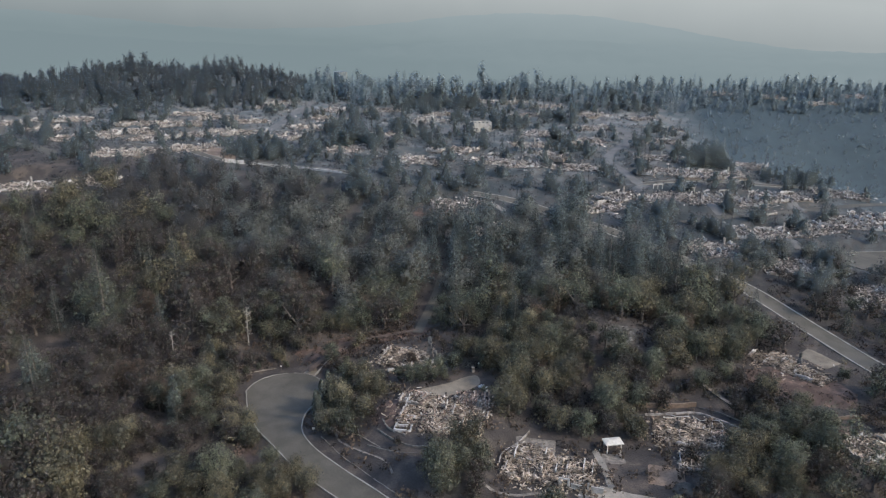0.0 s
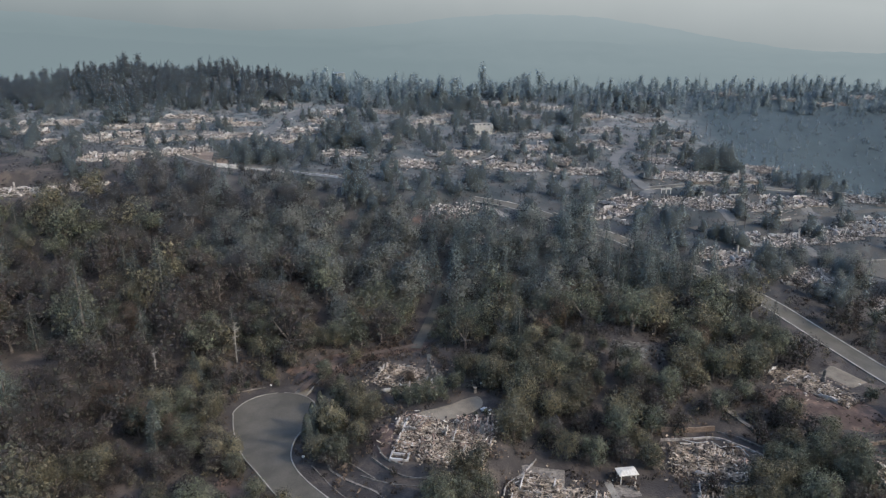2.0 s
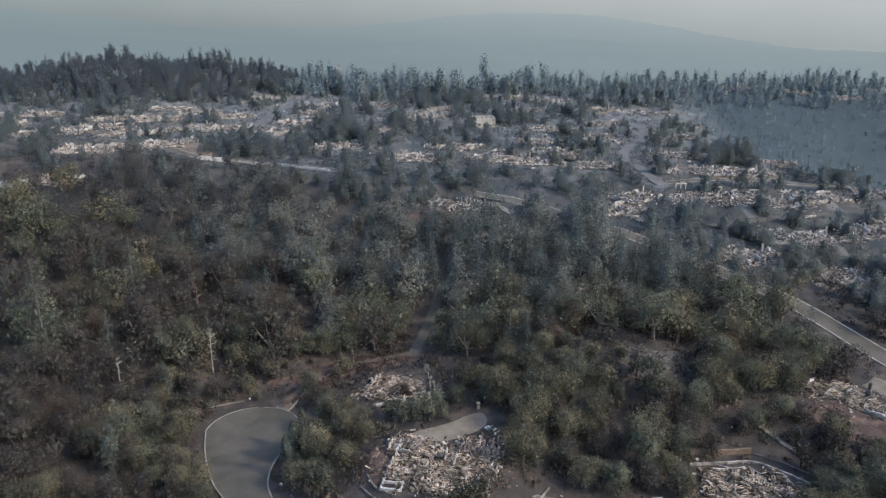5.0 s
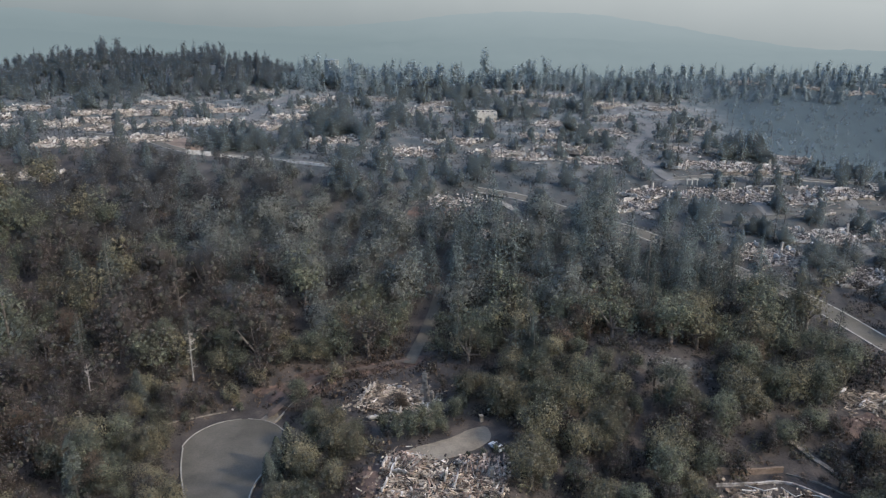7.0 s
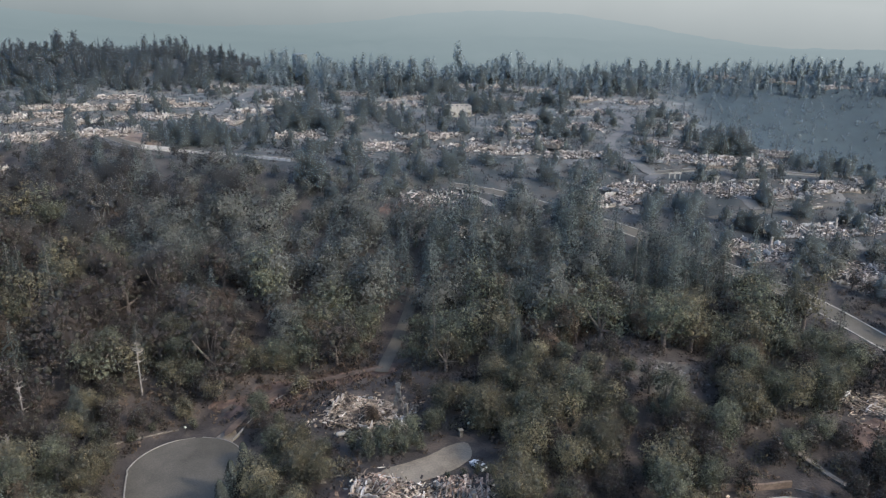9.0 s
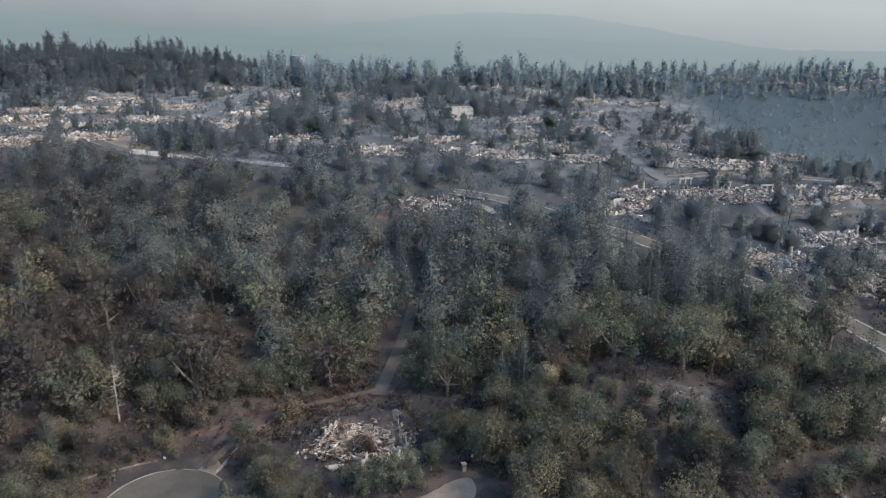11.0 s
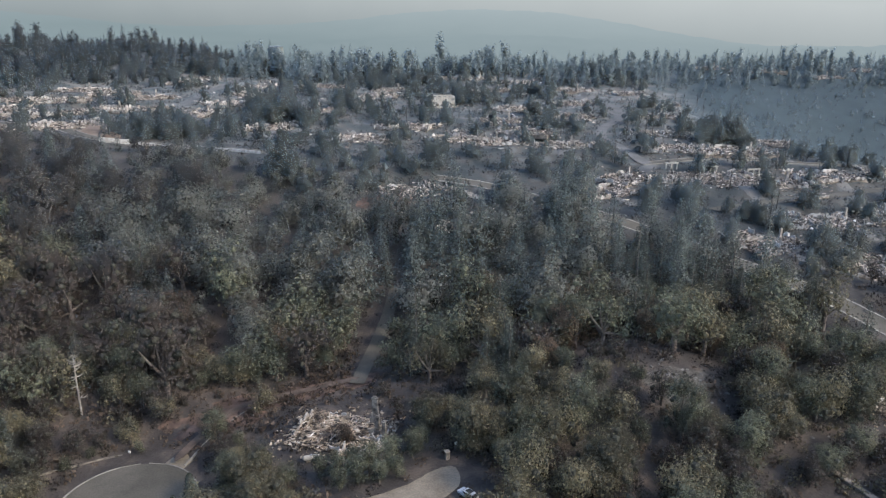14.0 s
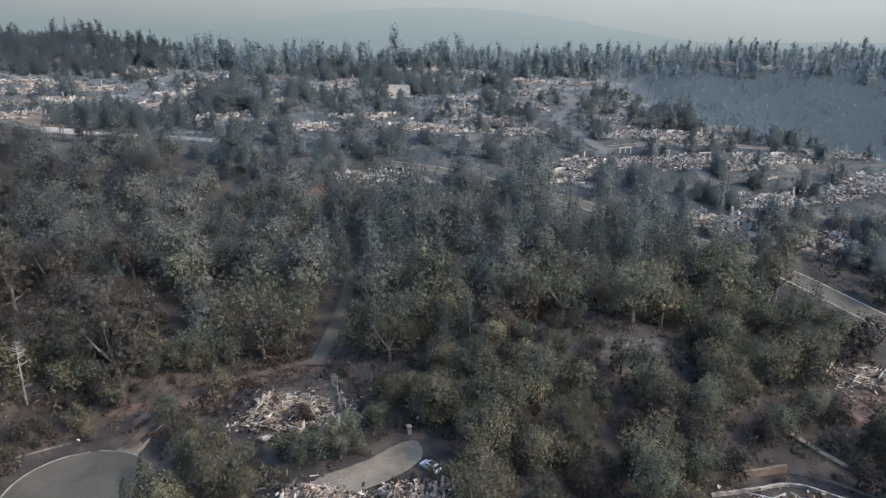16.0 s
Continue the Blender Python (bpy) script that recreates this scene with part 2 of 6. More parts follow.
def zoned_ground():
    """Woodland soil near the lane, ash over the burned streets up the hill, haze painted in as paler, bluer ground."""
    m = material("scorched_ground_ash_haze", (0.033, 0.0285, 0.025), (0.074, 0.059, 0.047), size=5, fine=0.5, bump_depth=0.35, third=(0.046, 0.039, 0.033))
    nodes, links = m.node_tree.nodes, m.node_tree.links
    geo = next(n for n in nodes if n.type == "NEW_GEOMETRY")
    tone = next(n for n in nodes if n.type == "VECT_MATH")
    shade = tone.inputs["Scale"].links[0].from_socket
    patch = nodes.new("ShaderNodeTexNoise")
    patch.inputs["Scale"].default_value, patch.inputs["Detail"].default_value = 1 / 9, 6
    links.new(geo.outputs["Position"], patch.inputs["Vector"])
    ash = nodes.new("ShaderNodeValToRGB")
    ash.color_ramp.elements[0].position, ash.color_ramp.elements[0].color = 0.36, (0.032, 0.039, 0.039, 1)
    ash.color_ramp.elements[1].position, ash.color_ramp.elements[1].color = 0.66, (0.1, 0.105, 0.098, 1)
    ash.color_ramp.elements.new(0.47).color = (0.056, 0.061, 0.058, 1)
    ash.color_ramp.elements.new(0.56).color = (0.068, 0.063, 0.055, 1)
    links.new(patch.outputs[0], ash.inputs[0])
    toned = nodes.new("ShaderNodeVectorMath")
    toned.operation = "SCALE"
    links.new(ash.outputs[0], toned.inputs[0])
    # Haze put into the colour: the ground pales with distance up the hill
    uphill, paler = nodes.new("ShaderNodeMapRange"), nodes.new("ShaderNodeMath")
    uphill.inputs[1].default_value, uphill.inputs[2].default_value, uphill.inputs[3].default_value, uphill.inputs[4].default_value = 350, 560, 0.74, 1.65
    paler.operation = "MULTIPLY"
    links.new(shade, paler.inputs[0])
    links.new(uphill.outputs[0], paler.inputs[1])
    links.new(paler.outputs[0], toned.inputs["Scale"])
    sep, reach = nodes.new("ShaderNodeSeparateXYZ"), nodes.new("ShaderNodeMapRange")
    links.new(geo.outputs["Position"], sep.inputs[0])
    lean = nodes.new("ShaderNodeMath")
    lean.operation, lean.inputs[1].default_value = "MULTIPLY_ADD", 0.4
    links.new(sep.outputs[0], lean.inputs[0])
    links.new(sep.outputs[1], lean.inputs[2])
    links.new(lean.outputs[0], reach.inputs[0])
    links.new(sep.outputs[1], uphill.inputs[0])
    reach.inputs[1].default_value, reach.inputs[2].default_value = 285, 370
    mix = nodes.new("ShaderNodeMix")
    mix.data_type = "RGBA"
    links.new(reach.outputs[0], mix.inputs["Factor"])
    links.new(tone.outputs[0], mix.inputs[6])
    links.new(toned.outputs[0], mix.inputs[7])
    # haze painted as blue-grey into the burned scrub ground of the ravine slope
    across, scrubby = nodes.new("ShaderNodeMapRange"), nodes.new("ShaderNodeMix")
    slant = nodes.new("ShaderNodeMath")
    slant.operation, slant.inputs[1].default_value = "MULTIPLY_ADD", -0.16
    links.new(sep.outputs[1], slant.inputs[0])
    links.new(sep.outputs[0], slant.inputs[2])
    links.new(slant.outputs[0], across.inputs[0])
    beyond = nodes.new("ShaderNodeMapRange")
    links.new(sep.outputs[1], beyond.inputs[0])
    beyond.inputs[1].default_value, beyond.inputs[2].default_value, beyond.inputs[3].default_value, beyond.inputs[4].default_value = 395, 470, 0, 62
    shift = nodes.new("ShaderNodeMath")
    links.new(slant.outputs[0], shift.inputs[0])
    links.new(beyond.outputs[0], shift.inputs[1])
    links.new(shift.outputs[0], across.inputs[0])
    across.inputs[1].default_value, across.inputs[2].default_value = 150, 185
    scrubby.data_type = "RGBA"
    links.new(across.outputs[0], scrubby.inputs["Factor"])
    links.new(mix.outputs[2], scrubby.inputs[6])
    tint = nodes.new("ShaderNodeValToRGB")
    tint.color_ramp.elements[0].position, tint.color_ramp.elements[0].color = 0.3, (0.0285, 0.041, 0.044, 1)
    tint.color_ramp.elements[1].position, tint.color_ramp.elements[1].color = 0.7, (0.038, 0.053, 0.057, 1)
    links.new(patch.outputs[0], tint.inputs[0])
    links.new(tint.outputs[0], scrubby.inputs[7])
    links.new(scrubby.outputs[2], nodes["Principled BSDF"].inputs["Base Color"])
    return m


GROUND = zoned_ground()
ASH_BRUSH = material("ashy_brush", (0.056, 0.06, 0.06), (0.118, 0.12, 0.114), size=8, fine=0.8, by_piece=0.35, sheer=0.3, gaps=0.4)
DEBRIS_ASH = debris_material("ash_covered_debris", [(0.0, (0.07, 0.065, 0.06)), (0.28, (0.17, 0.142, 0.12)), (0.42, (0.36, 0.305, 0.25)), (0.58, (0.5, 0.44, 0.375)), (0.76, (0.64, 0.575, 0.5)), (0.9, (0.8, 0.74, 0.66))])
SOOT = material("sooty_masonry", (0.05, 0.045, 0.038), (0.17, 0.153, 0.13), size=1.2, fine=0.3, bump_depth=0.04)
# ---- lie of the land ----
PROFILE_Y = (-4000, -200, 60, 150, 200, 240, 275, 305, 335, 365, 410, 500, 600, 700, 735, 790, 900, 6000)
PROFILE_Z = (-60, -6, 4, 8, 9, 9, 10.5, 15, 22, 27.5, 34.5, 40.5, 44, 45, 41, 8, -75, -150)


def bump(x, y, cx, cy, rx, ry, height):
    return height * np.exp(-((x - cx) / rx) ** 2 - ((y - cy) / ry) ** 2)


def land(x, y):
    """Height of the bare hillside at plan points."""
    x, y = np.asarray(x, float), np.asarray(y, float)
    z = sum(np.interp(y + d, PROFILE_Y, PROFILE_Z) for d in (-18, -9, 0, 9, 18)) / 5
    z = z + bump(x, y, -270, 690, 150, 120, 15)          # wooded hill
    z = z + bump(x, y, -300, 672, 45, 60, 8) + bump(x, y, -192, 672, 55, 60, 8)
    z = z - 0.03 * np.clip(x, -300, 300) * np.clip((y - 300) / 120, 0, 1) * np.clip((660 - y) / 120, 0, 1)
    z = z + bump(x, y, -205, 360, 95, 60, 14)            # shoulder under the upper streets
    z = z + bump(x, y, -45, 372, 60, 30, 5)
    z = z + bump(x, y, 340, 480, 110, 85, -38)           # ravine
    z = z + bump(x, y, 300, 680, 170, 60, 5)            # ridge beyond the ravine
    z = z + bump(x, y, 60, 312, 55, 26, 8)
    z = z + bump(x, y, 128, 272, 42, 28, 7)
    z = z + bump(x, y, 52, 222, 30, 26, 11)             # rocky knoll
    z = z + bump(x, y, -4, 178, 24, 34, 4.5)            # house terraces
    z = z + bump(x, y, -52, 204, 30, 34, -5)            # turning circle
    z = z + bump(x, y, -10, 262, 40, 20, -4)            # hollow of the lane
    z = z + bump(x, y, -120, 265, 60, 40, 5)            # wooded bank
    near = np.clip((900 - np.abs(y - 300)) / 300, 0, 1) * np.clip((700 - np.abs(x)) / 200, 0, 1)
    z = z + near * (0.9 * np.sin(x / 23 + y / 37) * np.sin(y / 29 - x / 41) + 0.4 * np.sin(x / 9.1 + 1) * np.sin(y / 11.3))
    return z


def smooth_line(points, step=3.0):
    """Points on a soft curve through the given plan points."""
    p = np.asarray(points, float)
    p = np.concatenate([2 * p[:1] - p[1:2], p, 2 * p[-1:] - p[-2:-1]])
    out = []
    for i in range(1, len(p) - 2):
        n = max(2, int(np.linalg.norm(p[i + 1] - p[i]) / step))
        t = np.linspace(0, 1, n, endpoint=False)[:, None]
        out.append(0.5 * (2 * p[i] + (p[i + 1] - p[i - 1]) * t + (2 * p[i - 1] - 5 * p[i] + 4 * p[i + 1] - p[i + 2]) * t ** 2 + (3 * p[i] - p[i - 1] - 3 * p[i + 1] + p[i + 2]) * t ** 3))
    return np.concatenate(out + [p[-2:-1]])


ROADS = {}


def plan_road(key, points, width, circle=0.0, step=3.0, taper=0):
    """Centre line, height and half width; circle: radius of a turning place round the last point."""
    line = smooth_line(points, step)
    if circle:
        way = (line[-1] - line[-4]) / np.linalg.norm(line[-1] - line[-4])
        line = np.concatenate([line, line[-1] + way * np.linspace(0.8, circle * 0.998, 16)[:, None]])
    z = land(line[:, 0], line[:, 1])
    for _ in range(4):
        z = np.convolve(np.pad(z, 2, mode="edge"), np.ones(5) / 5, mode="valid")
    half = np.full(len(line), width / 2)
    if circle:
        centre = np.asarray(points[-1], float)
        d = np.linalg.norm(line - centre, axis=1)
        past = np.arange(len(line)) >= len(line) - 16
        bulb = np.sqrt(np.clip(circle ** 2 - d ** 2, 0, None))
        flare = np.interp(d, (circle * 0.62, circle * 2.6), (circle * 0.785, width / 2))
        half = np.where(past, bulb, np.where(d < circle * 0.62, bulb, flare))
        soft = np.convolve(np.pad(half, 4, mode="edge"), np.ones(9) / 9, mode="valid")
        half = np.where(past, half, soft)
        z = np.where(d < circle * 1.1, z[np.argmin(d)], z)
        z = np.convolve(np.pad(z, 2, mode="edge"), np.ones(5) / 5, mode="valid")
    if taper:
        ends = np.minimum(np.arange(len(line)), np.arange(len(line))[::-1]) / taper
        half = half * np.sqrt(np.clip(ends, 0.02, 1)) * (1 + 0.02 * np.sin(np.arange(len(line)) * 1.3))
    ROADS[key] = (line, z, half)


plan_road("turning_circle", [(22, 100), (-2, 126), (-19, 142.5), (-29, 152), (-39, 163), (-46.5, 176), (-50, 189), (-51, 201.5)], 8.2, 12.6, 1.5)
plan_road("valley_road", [(172, 130), (158, 165), (144, 202), (136, 230), (124, 257), (112, 276), (98, 297), (78, 314), (63, 328), (50, 345), (36, 357), (15, 366)], 7.6)
plan_road("climbing_road", [(113, 383), (110, 392), (107, 415), (103, 434), (112, 462), (126, 484), (134, 508), (133, 522), (130, 542), (122, 566)], 5.6)
plan_road("middle_street", [(118, 334), (129, 338), (175, 353), (199, 360), (250, 372)], 5.4)
plan_road("steep_lane", [(200, 470), (184, 437), (182, 410), (183, 398)], 5)
plan_road("upper_street", [(108, 389), (135, 395), (166, 399), (183, 398), (225, 396)], 5)
plan_road("west_road", [(-190, 424), (-152, 411), (-136, 400), (-122, 394.5), (-106, 395), (-89, 392.5), (-70, 386.5), (-54, 380), (-47, 376)], 5)
plan_road("far_west_road", [(-330, 520), (-285, 456), (-244, 411), (-214, 385)], 7)
plan_road("hilltop_road", [(-119, 480), (-116, 514), (-115, 549), (-108, 590)], 6)
plan_road("east_court", [(260, 320), (225, 306), (192, 297)], 9, 14)
plan_road("wooded_lane", [(-9.5, 237), (-7.5, 249), (-5, 263), (-2.5, 275), (-1, 284), (0, 290)], 3.6)
plan_road("gravel_drive", [(-9, 184), (-3, 186.2), (3, 189.5), (7.5, 193.5), (10.5, 198.5)], 7.0, 0, 1.0, 4)
plan_road("footpath", [(-45.4, 213.1), (-42, 221), (-36, 230), (-27, 234), (-17, 237), (-9, 240)], 1.9, 0, 1.5, 1)
plan_road("spur_street", [(21, 358), (27, 348), (31, 340)], 4)
plan_road("hill_street", [(-8, 480), (0, 500), (14, 516), (30, 545)], 7)

# building plots: x, y, turn, half size of the level ground
PADS = []


def plot(x, y, turn, half):
    PADS.append((x, y, float(land(x, y)), half))
    return x, y, turn


UPPER_WEST = [plot(*p) for p in ((-292, 483, 20, 11), (-266, 470, -15, 10), (-262, 500, 8, 9), (-209, 342, 14, 14), (-179, 349, -8, 11), (-227, 432, 35, 9), (-216, 450, -20, 9), (-182, 392, 10, 11), (-205, 470, 15, 10), (-208, 492, -10, 9))]
WEST_TERRACE = [plot(*p) for p in ((-166, 402, 12, 11), (-188, 452, 0, 11), (-184, 496, 20, 10), (-186, 527, -5, 12), (-167, 466, 12, 10), (-147, 415, 16, 12), (-150, 474, -12, 9), (-164, 518, 5, 9), (-141, 508, 15, 11), (-132, 472, -4, 11))]
HILL = [plot(*p) for p in ((-137, 570, 8, 9), (-103, 470, -35, 11), (-94, 497, -40, 11), (-88, 535, -50, 12), (-132, 590, 15, 10), (-61, 438, 5, 11), (-87, 569, -30, 10), (-72, 650, 0, 10), (-44, 480, 40, 10), (-47, 573, -10, 10))]
CENTRE = [plot(*p) for p in ((-24, 523, 12, 11), (-10, 541, -8, 11), (-15, 422, -14, 13), (-2, 566, 4, 10), (8, 446, -30, 9), (28, 424, 30, 11), (44, 417, 4, 13), (41, 640, 0, 11), (61, 632, 18, 10), (66, 571, -5, 14))]
EAST_HILL = [plot(*p) for p in ((86, 612, -12, 14), (58, 465, 20, 9), (72, 502, -18, 10), (79, 415, -10, 13), (100, 487, 12, 10), (111, 528, 0, 11), (124, 583, 15, 12), (65, 440, -25, 9), (151, 495, -14, 9), (172, 542, 20, 9))]
TERRACE_EAST = [plot(*p) for p in ((6, 351, 4, 13), (27, 316, -20, 8), (79, 354, 24, 10), (97, 372, 40, 9), (121, 369, -22, 12), (139, 367, 10, 11), (160, 367, -8, 11), (184, 376, 14, 12), (135, 445, -18, 9), (132, 410, -25, 10))]
FAR_EAST = [plot(*p) for p in ((148, 409, 5, 10), (168, 414, 12, 10), (199, 455, -30, 9), (160, 573, 10, 9), (123, 299, 12, 10), (146, 324, -10, 12), (162, 326, 8, 11), (150, 284, -4, 11), (187, 333, 15, 12), (206, 337, -12, 11), (224, 347, 8, 11), (222, 384, -18, 8), (176, 265, 5, 9), (376, 655, 0, 12), (256, 664, 8, 9), (296, 652, -10, 9), (335, 634, 14, 10))]
RUIN_A = plot(-11, 214, -18, 10.5)
RUIN_B = plot(0, 175, -12, 13)
RUIN_C = plot(27, 153, -16, 12)
RUIN_D = plot(69, 171, -14, 10)
RUIN_E = plot(113, 207, -52, 10)
RUIN_F = plot(116, 163, 14, 10)
SHELL = plot(27, 512, 6, 8)
_road = np.concatenate([np.column_stack([l, z, h]) for l, z, h in ROADS.values()])
_pads = np.array(PADS)


def _level(x, y, z, spots, soft):
    """Draw the land to level places and road beds."""
    for a in range(0, len(x), 4000):
        b = slice(a, a + 4000)
        gap = np.hypot(x[b, None] - spots[None, :, 0], y[b, None] - spots[None, :, 1]) - spots[None, :, 3]
        i = np.argmin(gap, axis=1)
        w = np.clip(1 - (gap[np.arange(len(i)), i] - 1.5) / soft, 0, 1)
        w = w * w * (3 - 2 * w)
        z[b] = z[b] * (1 - w) + (spots[i, 2] - 0.12) * w
    return z


def ground_z(x, y):
    """Height of the made ground."""
    x, y = np.atleast_1d(np.asarray(x, float)), np.atleast_1d(np.asarray(y, float))
    return _level(x, y, _level(x, y, land(x, y), _pads, 7.0), _road, 6.0)


def gz(x, y):
    return float(ground_z(x, y)[0])


def open_gap(x, y):
    """Distance from each point to the nearest road edge and plot edge."""
    x, y = np.asarray(x, float), np.asarray(y, float)
    road = np.concatenate([(np.hypot(x[a:a + 4000, None] - _road[:, 0], y[a:a + 4000, None] - _road[:, 1]) - _road[:, 3]).min(1) for a in range(0, len(x), 4000)])
    plots = np.concatenate([(np.hypot(x[a:a + 4000, None] - _pads[:, 0], y[a:a + 4000, None] - _pads[:, 1]) - _pads[:, 3]).min(1) for a in range(0, len(x), 4000)])
    return road, plots

# ---- builders ----
def quads_mesh(name, verts, faces, mats, index=None, smooth=False):
    """A mesh from arrays of corners and four-cornered faces."""
    verts, faces = np.asarray(verts, np.float32), np.asarray(faces, np.int32)
    me = bpy.data.meshes.new(name)
    me.vertices.add(len(verts))
    me.vertices.foreach_set("co", verts.ravel())
    me.loops.add(faces.size)
    me.loops.foreach_set("vertex_index", faces.ravel())
    me.polygons.add(len(faces))
    me.polygons.foreach_set("loop_start", np.arange(0, faces.size, 4, dtype=np.int32))
    if index is not None:
        me.polygons.foreach_set("material_index", np.asarray(index, np.int32))
    me.polygons.foreach_set("use_smooth", np.full(len(faces), smooth, dtype=bool))
    for m in mats if isinstance(mats, (list, tuple)) else [mats]:
        me.materials.append(m)
    me.update(calc_edges=True)
    return me


def thing(name, label, category, group="", m=None, kind=""):
    ob = tagged(new(name), label, category, group, kind)
    if m is not None:
        ob.matrix_basis = m
    return ob


def hang(name, me, parent, label="", m=None):
    """A mesh as one part under a thing or a part."""
    ob = new(name, me)
    ob.parent = parent
    if m is not None:
        ob.matrix_basis = m
    if label:
        ob["label"] = label
    return ob


def part(name, bm, mat, parent, label=""):
    me = bpy.data.meshes.new(name)
    bm.to_mesh(me)
    bm.free()
    me.materials.append(mat)
    return hang(name, me, parent, label)


BOX_FACES = np.array([(0, 3, 2, 1), (4, 5, 6, 7), (0, 1, 5, 4), (1, 2, 6, 5), (2, 3, 7, 6), (3, 0, 4, 7)])
BOX_CORNERS = np.array([(-1, -1, -1), (1, -1, -1), (1, 1, -1), (-1, 1, -1), (-1, -1, 1), (1, -1, 1), (1, 1, 1), (-1, 1, 1)]) / 2


def turns(rx, ry, rz):
    """Rotation matrices for arrays of angles."""
    n = len(rx)
    m = np.zeros((n, 3, 3))
    cx, sx, cy, sy, cz, sz = np.cos(rx), np.sin(rx), np.cos(ry), np.sin(ry), np.cos(rz), np.sin(rz)
    m[:, 0, 0], m[:, 0, 1], m[:, 0, 2] = cz * cy, cz * sy * sx - sz * cx, cz * sy * cx + sz * sx
    m[:, 1, 0], m[:, 1, 1], m[:, 1, 2] = sz * cy, sz * sy * sx + cz * cx, sz * sy * cx - cz * sx
    m[:, 2, 0], m[:, 2, 1], m[:, 2, 2] = -sy, cy * sx, cy * cx
    return m


def boxes(centres, sizes, rx, ry, rz, rng=None, skew=0.0):
    """Corners and faces of many loose slabs."""
    n = len(centres)
    v = BOX_CORNERS[None] * sizes[:, None]
    if rng is not None and skew:
        v = v * (1 + rng.uniform(-skew, skew, v.shape))
    v = np.einsum("nij,nkj->nki", turns(rx, ry, rz), v) + centres[:, None]
    return v.reshape(-1, 3), (BOX_FACES[None] + 8 * np.arange(n)[:, None, None]).reshape(-1, 4)


def joined(pieces):
    """Many (verts, faces) as one."""
    vs, fs, k = [], [], 0
    for v, f in pieces:
        vs.append(v)
        fs.append(np.asarray(f) + k)
        k += len(v)
    return np.concatenate(vs), np.concatenate(fs)


def tube(points, radii, sides=6):
    pts = np.asarray(points, float)
    ring = np.linspace(0, 2 * np.pi, sides, endpoint=False)
    vs = []
    for i, p in enumerate(pts):
        d = pts[min(i + 1, len(pts) - 1)] - pts[max(i - 1, 0)]
        d = d / (np.linalg.norm(d) + 1e-9)
        a = np.cross(d, (0.3, 1, 0.1))
        a /= np.linalg.norm(a)
        b = np.cross(d, a)
        vs.append(p + radii[i] * (np.cos(ring)[:, None] * a + np.sin(ring)[:, None] * b))
    fs = [(i * sides + j, i * sides + (j + 1) % sides, (i + 1) * sides + (j + 1) % sides, (i + 1) * sides + j) for i in range(len(pts) - 1) for j in range(sides)]
    return np.concatenate(vs), np.array(fs)


def box_bm(sx, sy, sz, x=0, y=0, z=0, edge=0.0, bm=None):
    """A box standing on z, with worn edges."""
    bm = bm or bmesh.new()
    got = bmesh.ops.create_cube(bm, size=1, matrix=Matrix.Translation((x, y, z + sz / 2)) @ Matrix.Diagonal((sx, sy, sz, 1)))
    if edge:
        bmesh.ops.bevel(bm, geom=list({e for v in got["verts"] for e in v.link_edges}), offset=edge, segments=1, affect="EDGES")
    return bm


# ---- plants ----
def leaf_quads(rng, centres, normals, size, loose=0.55):
    """Small leaf sprays, each an uneven four-cornered blade."""
    n = len(centres)
    nrm = normals + rng.normal(0, loose, (n, 3))
    nrm /= np.linalg.norm(nrm, axis=1)[:, None]
    a = np.cross(nrm, rng.normal(0, 1, (n, 3)))
    a /= np.linalg.norm(a, axis=1)[:, None]
    b = np.cross(nrm, a)
    s = size * rng.uniform(0.55, 1.3, n)[:, None]
    size = np.reshape(size, (-1, 1, 1))
    k = rng.uniform(0.5, 1.1, (n, 4, 1))
    v = np.stack([-a * s, -b * s * 0.7, a * s, b * s * 0.7], 1) * k + centres[:, None] + nrm[:, None] * rng.uniform(-0.12, 0.12, (n, 4, 1)) * size
    return v.reshape(-1, 3), np.arange(4 * n).reshape(-1, 4)


def clumps(rng, centres, radii, around=7, up=4):
    """Close inner foliage: an uneven lump in each lobe."""
    a, b = np.linspace(0, 2 * np.pi, around, endpoint=False), np.linspace(-1.2, 1.45, up)
    A, B = np.meshgrid(a, b)
    unit = np.stack([np.cos(B) * np.cos(A), np.cos(B) * np.sin(A), np.sin(B) * 0.85], -1).reshape(-1, 3)
    face = np.array([(r * around + i, r * around + (i + 1) % around, (r + 1) * around + (i + 1) % around, (r + 1) * around + i) for r in range(up - 1) for i in range(around)])
    out = [(c + unit * r * rng.uniform(0.75, 1.12, (len(unit), 1)), face) for c, r in zip(centres, radii)]
    return joined(out)


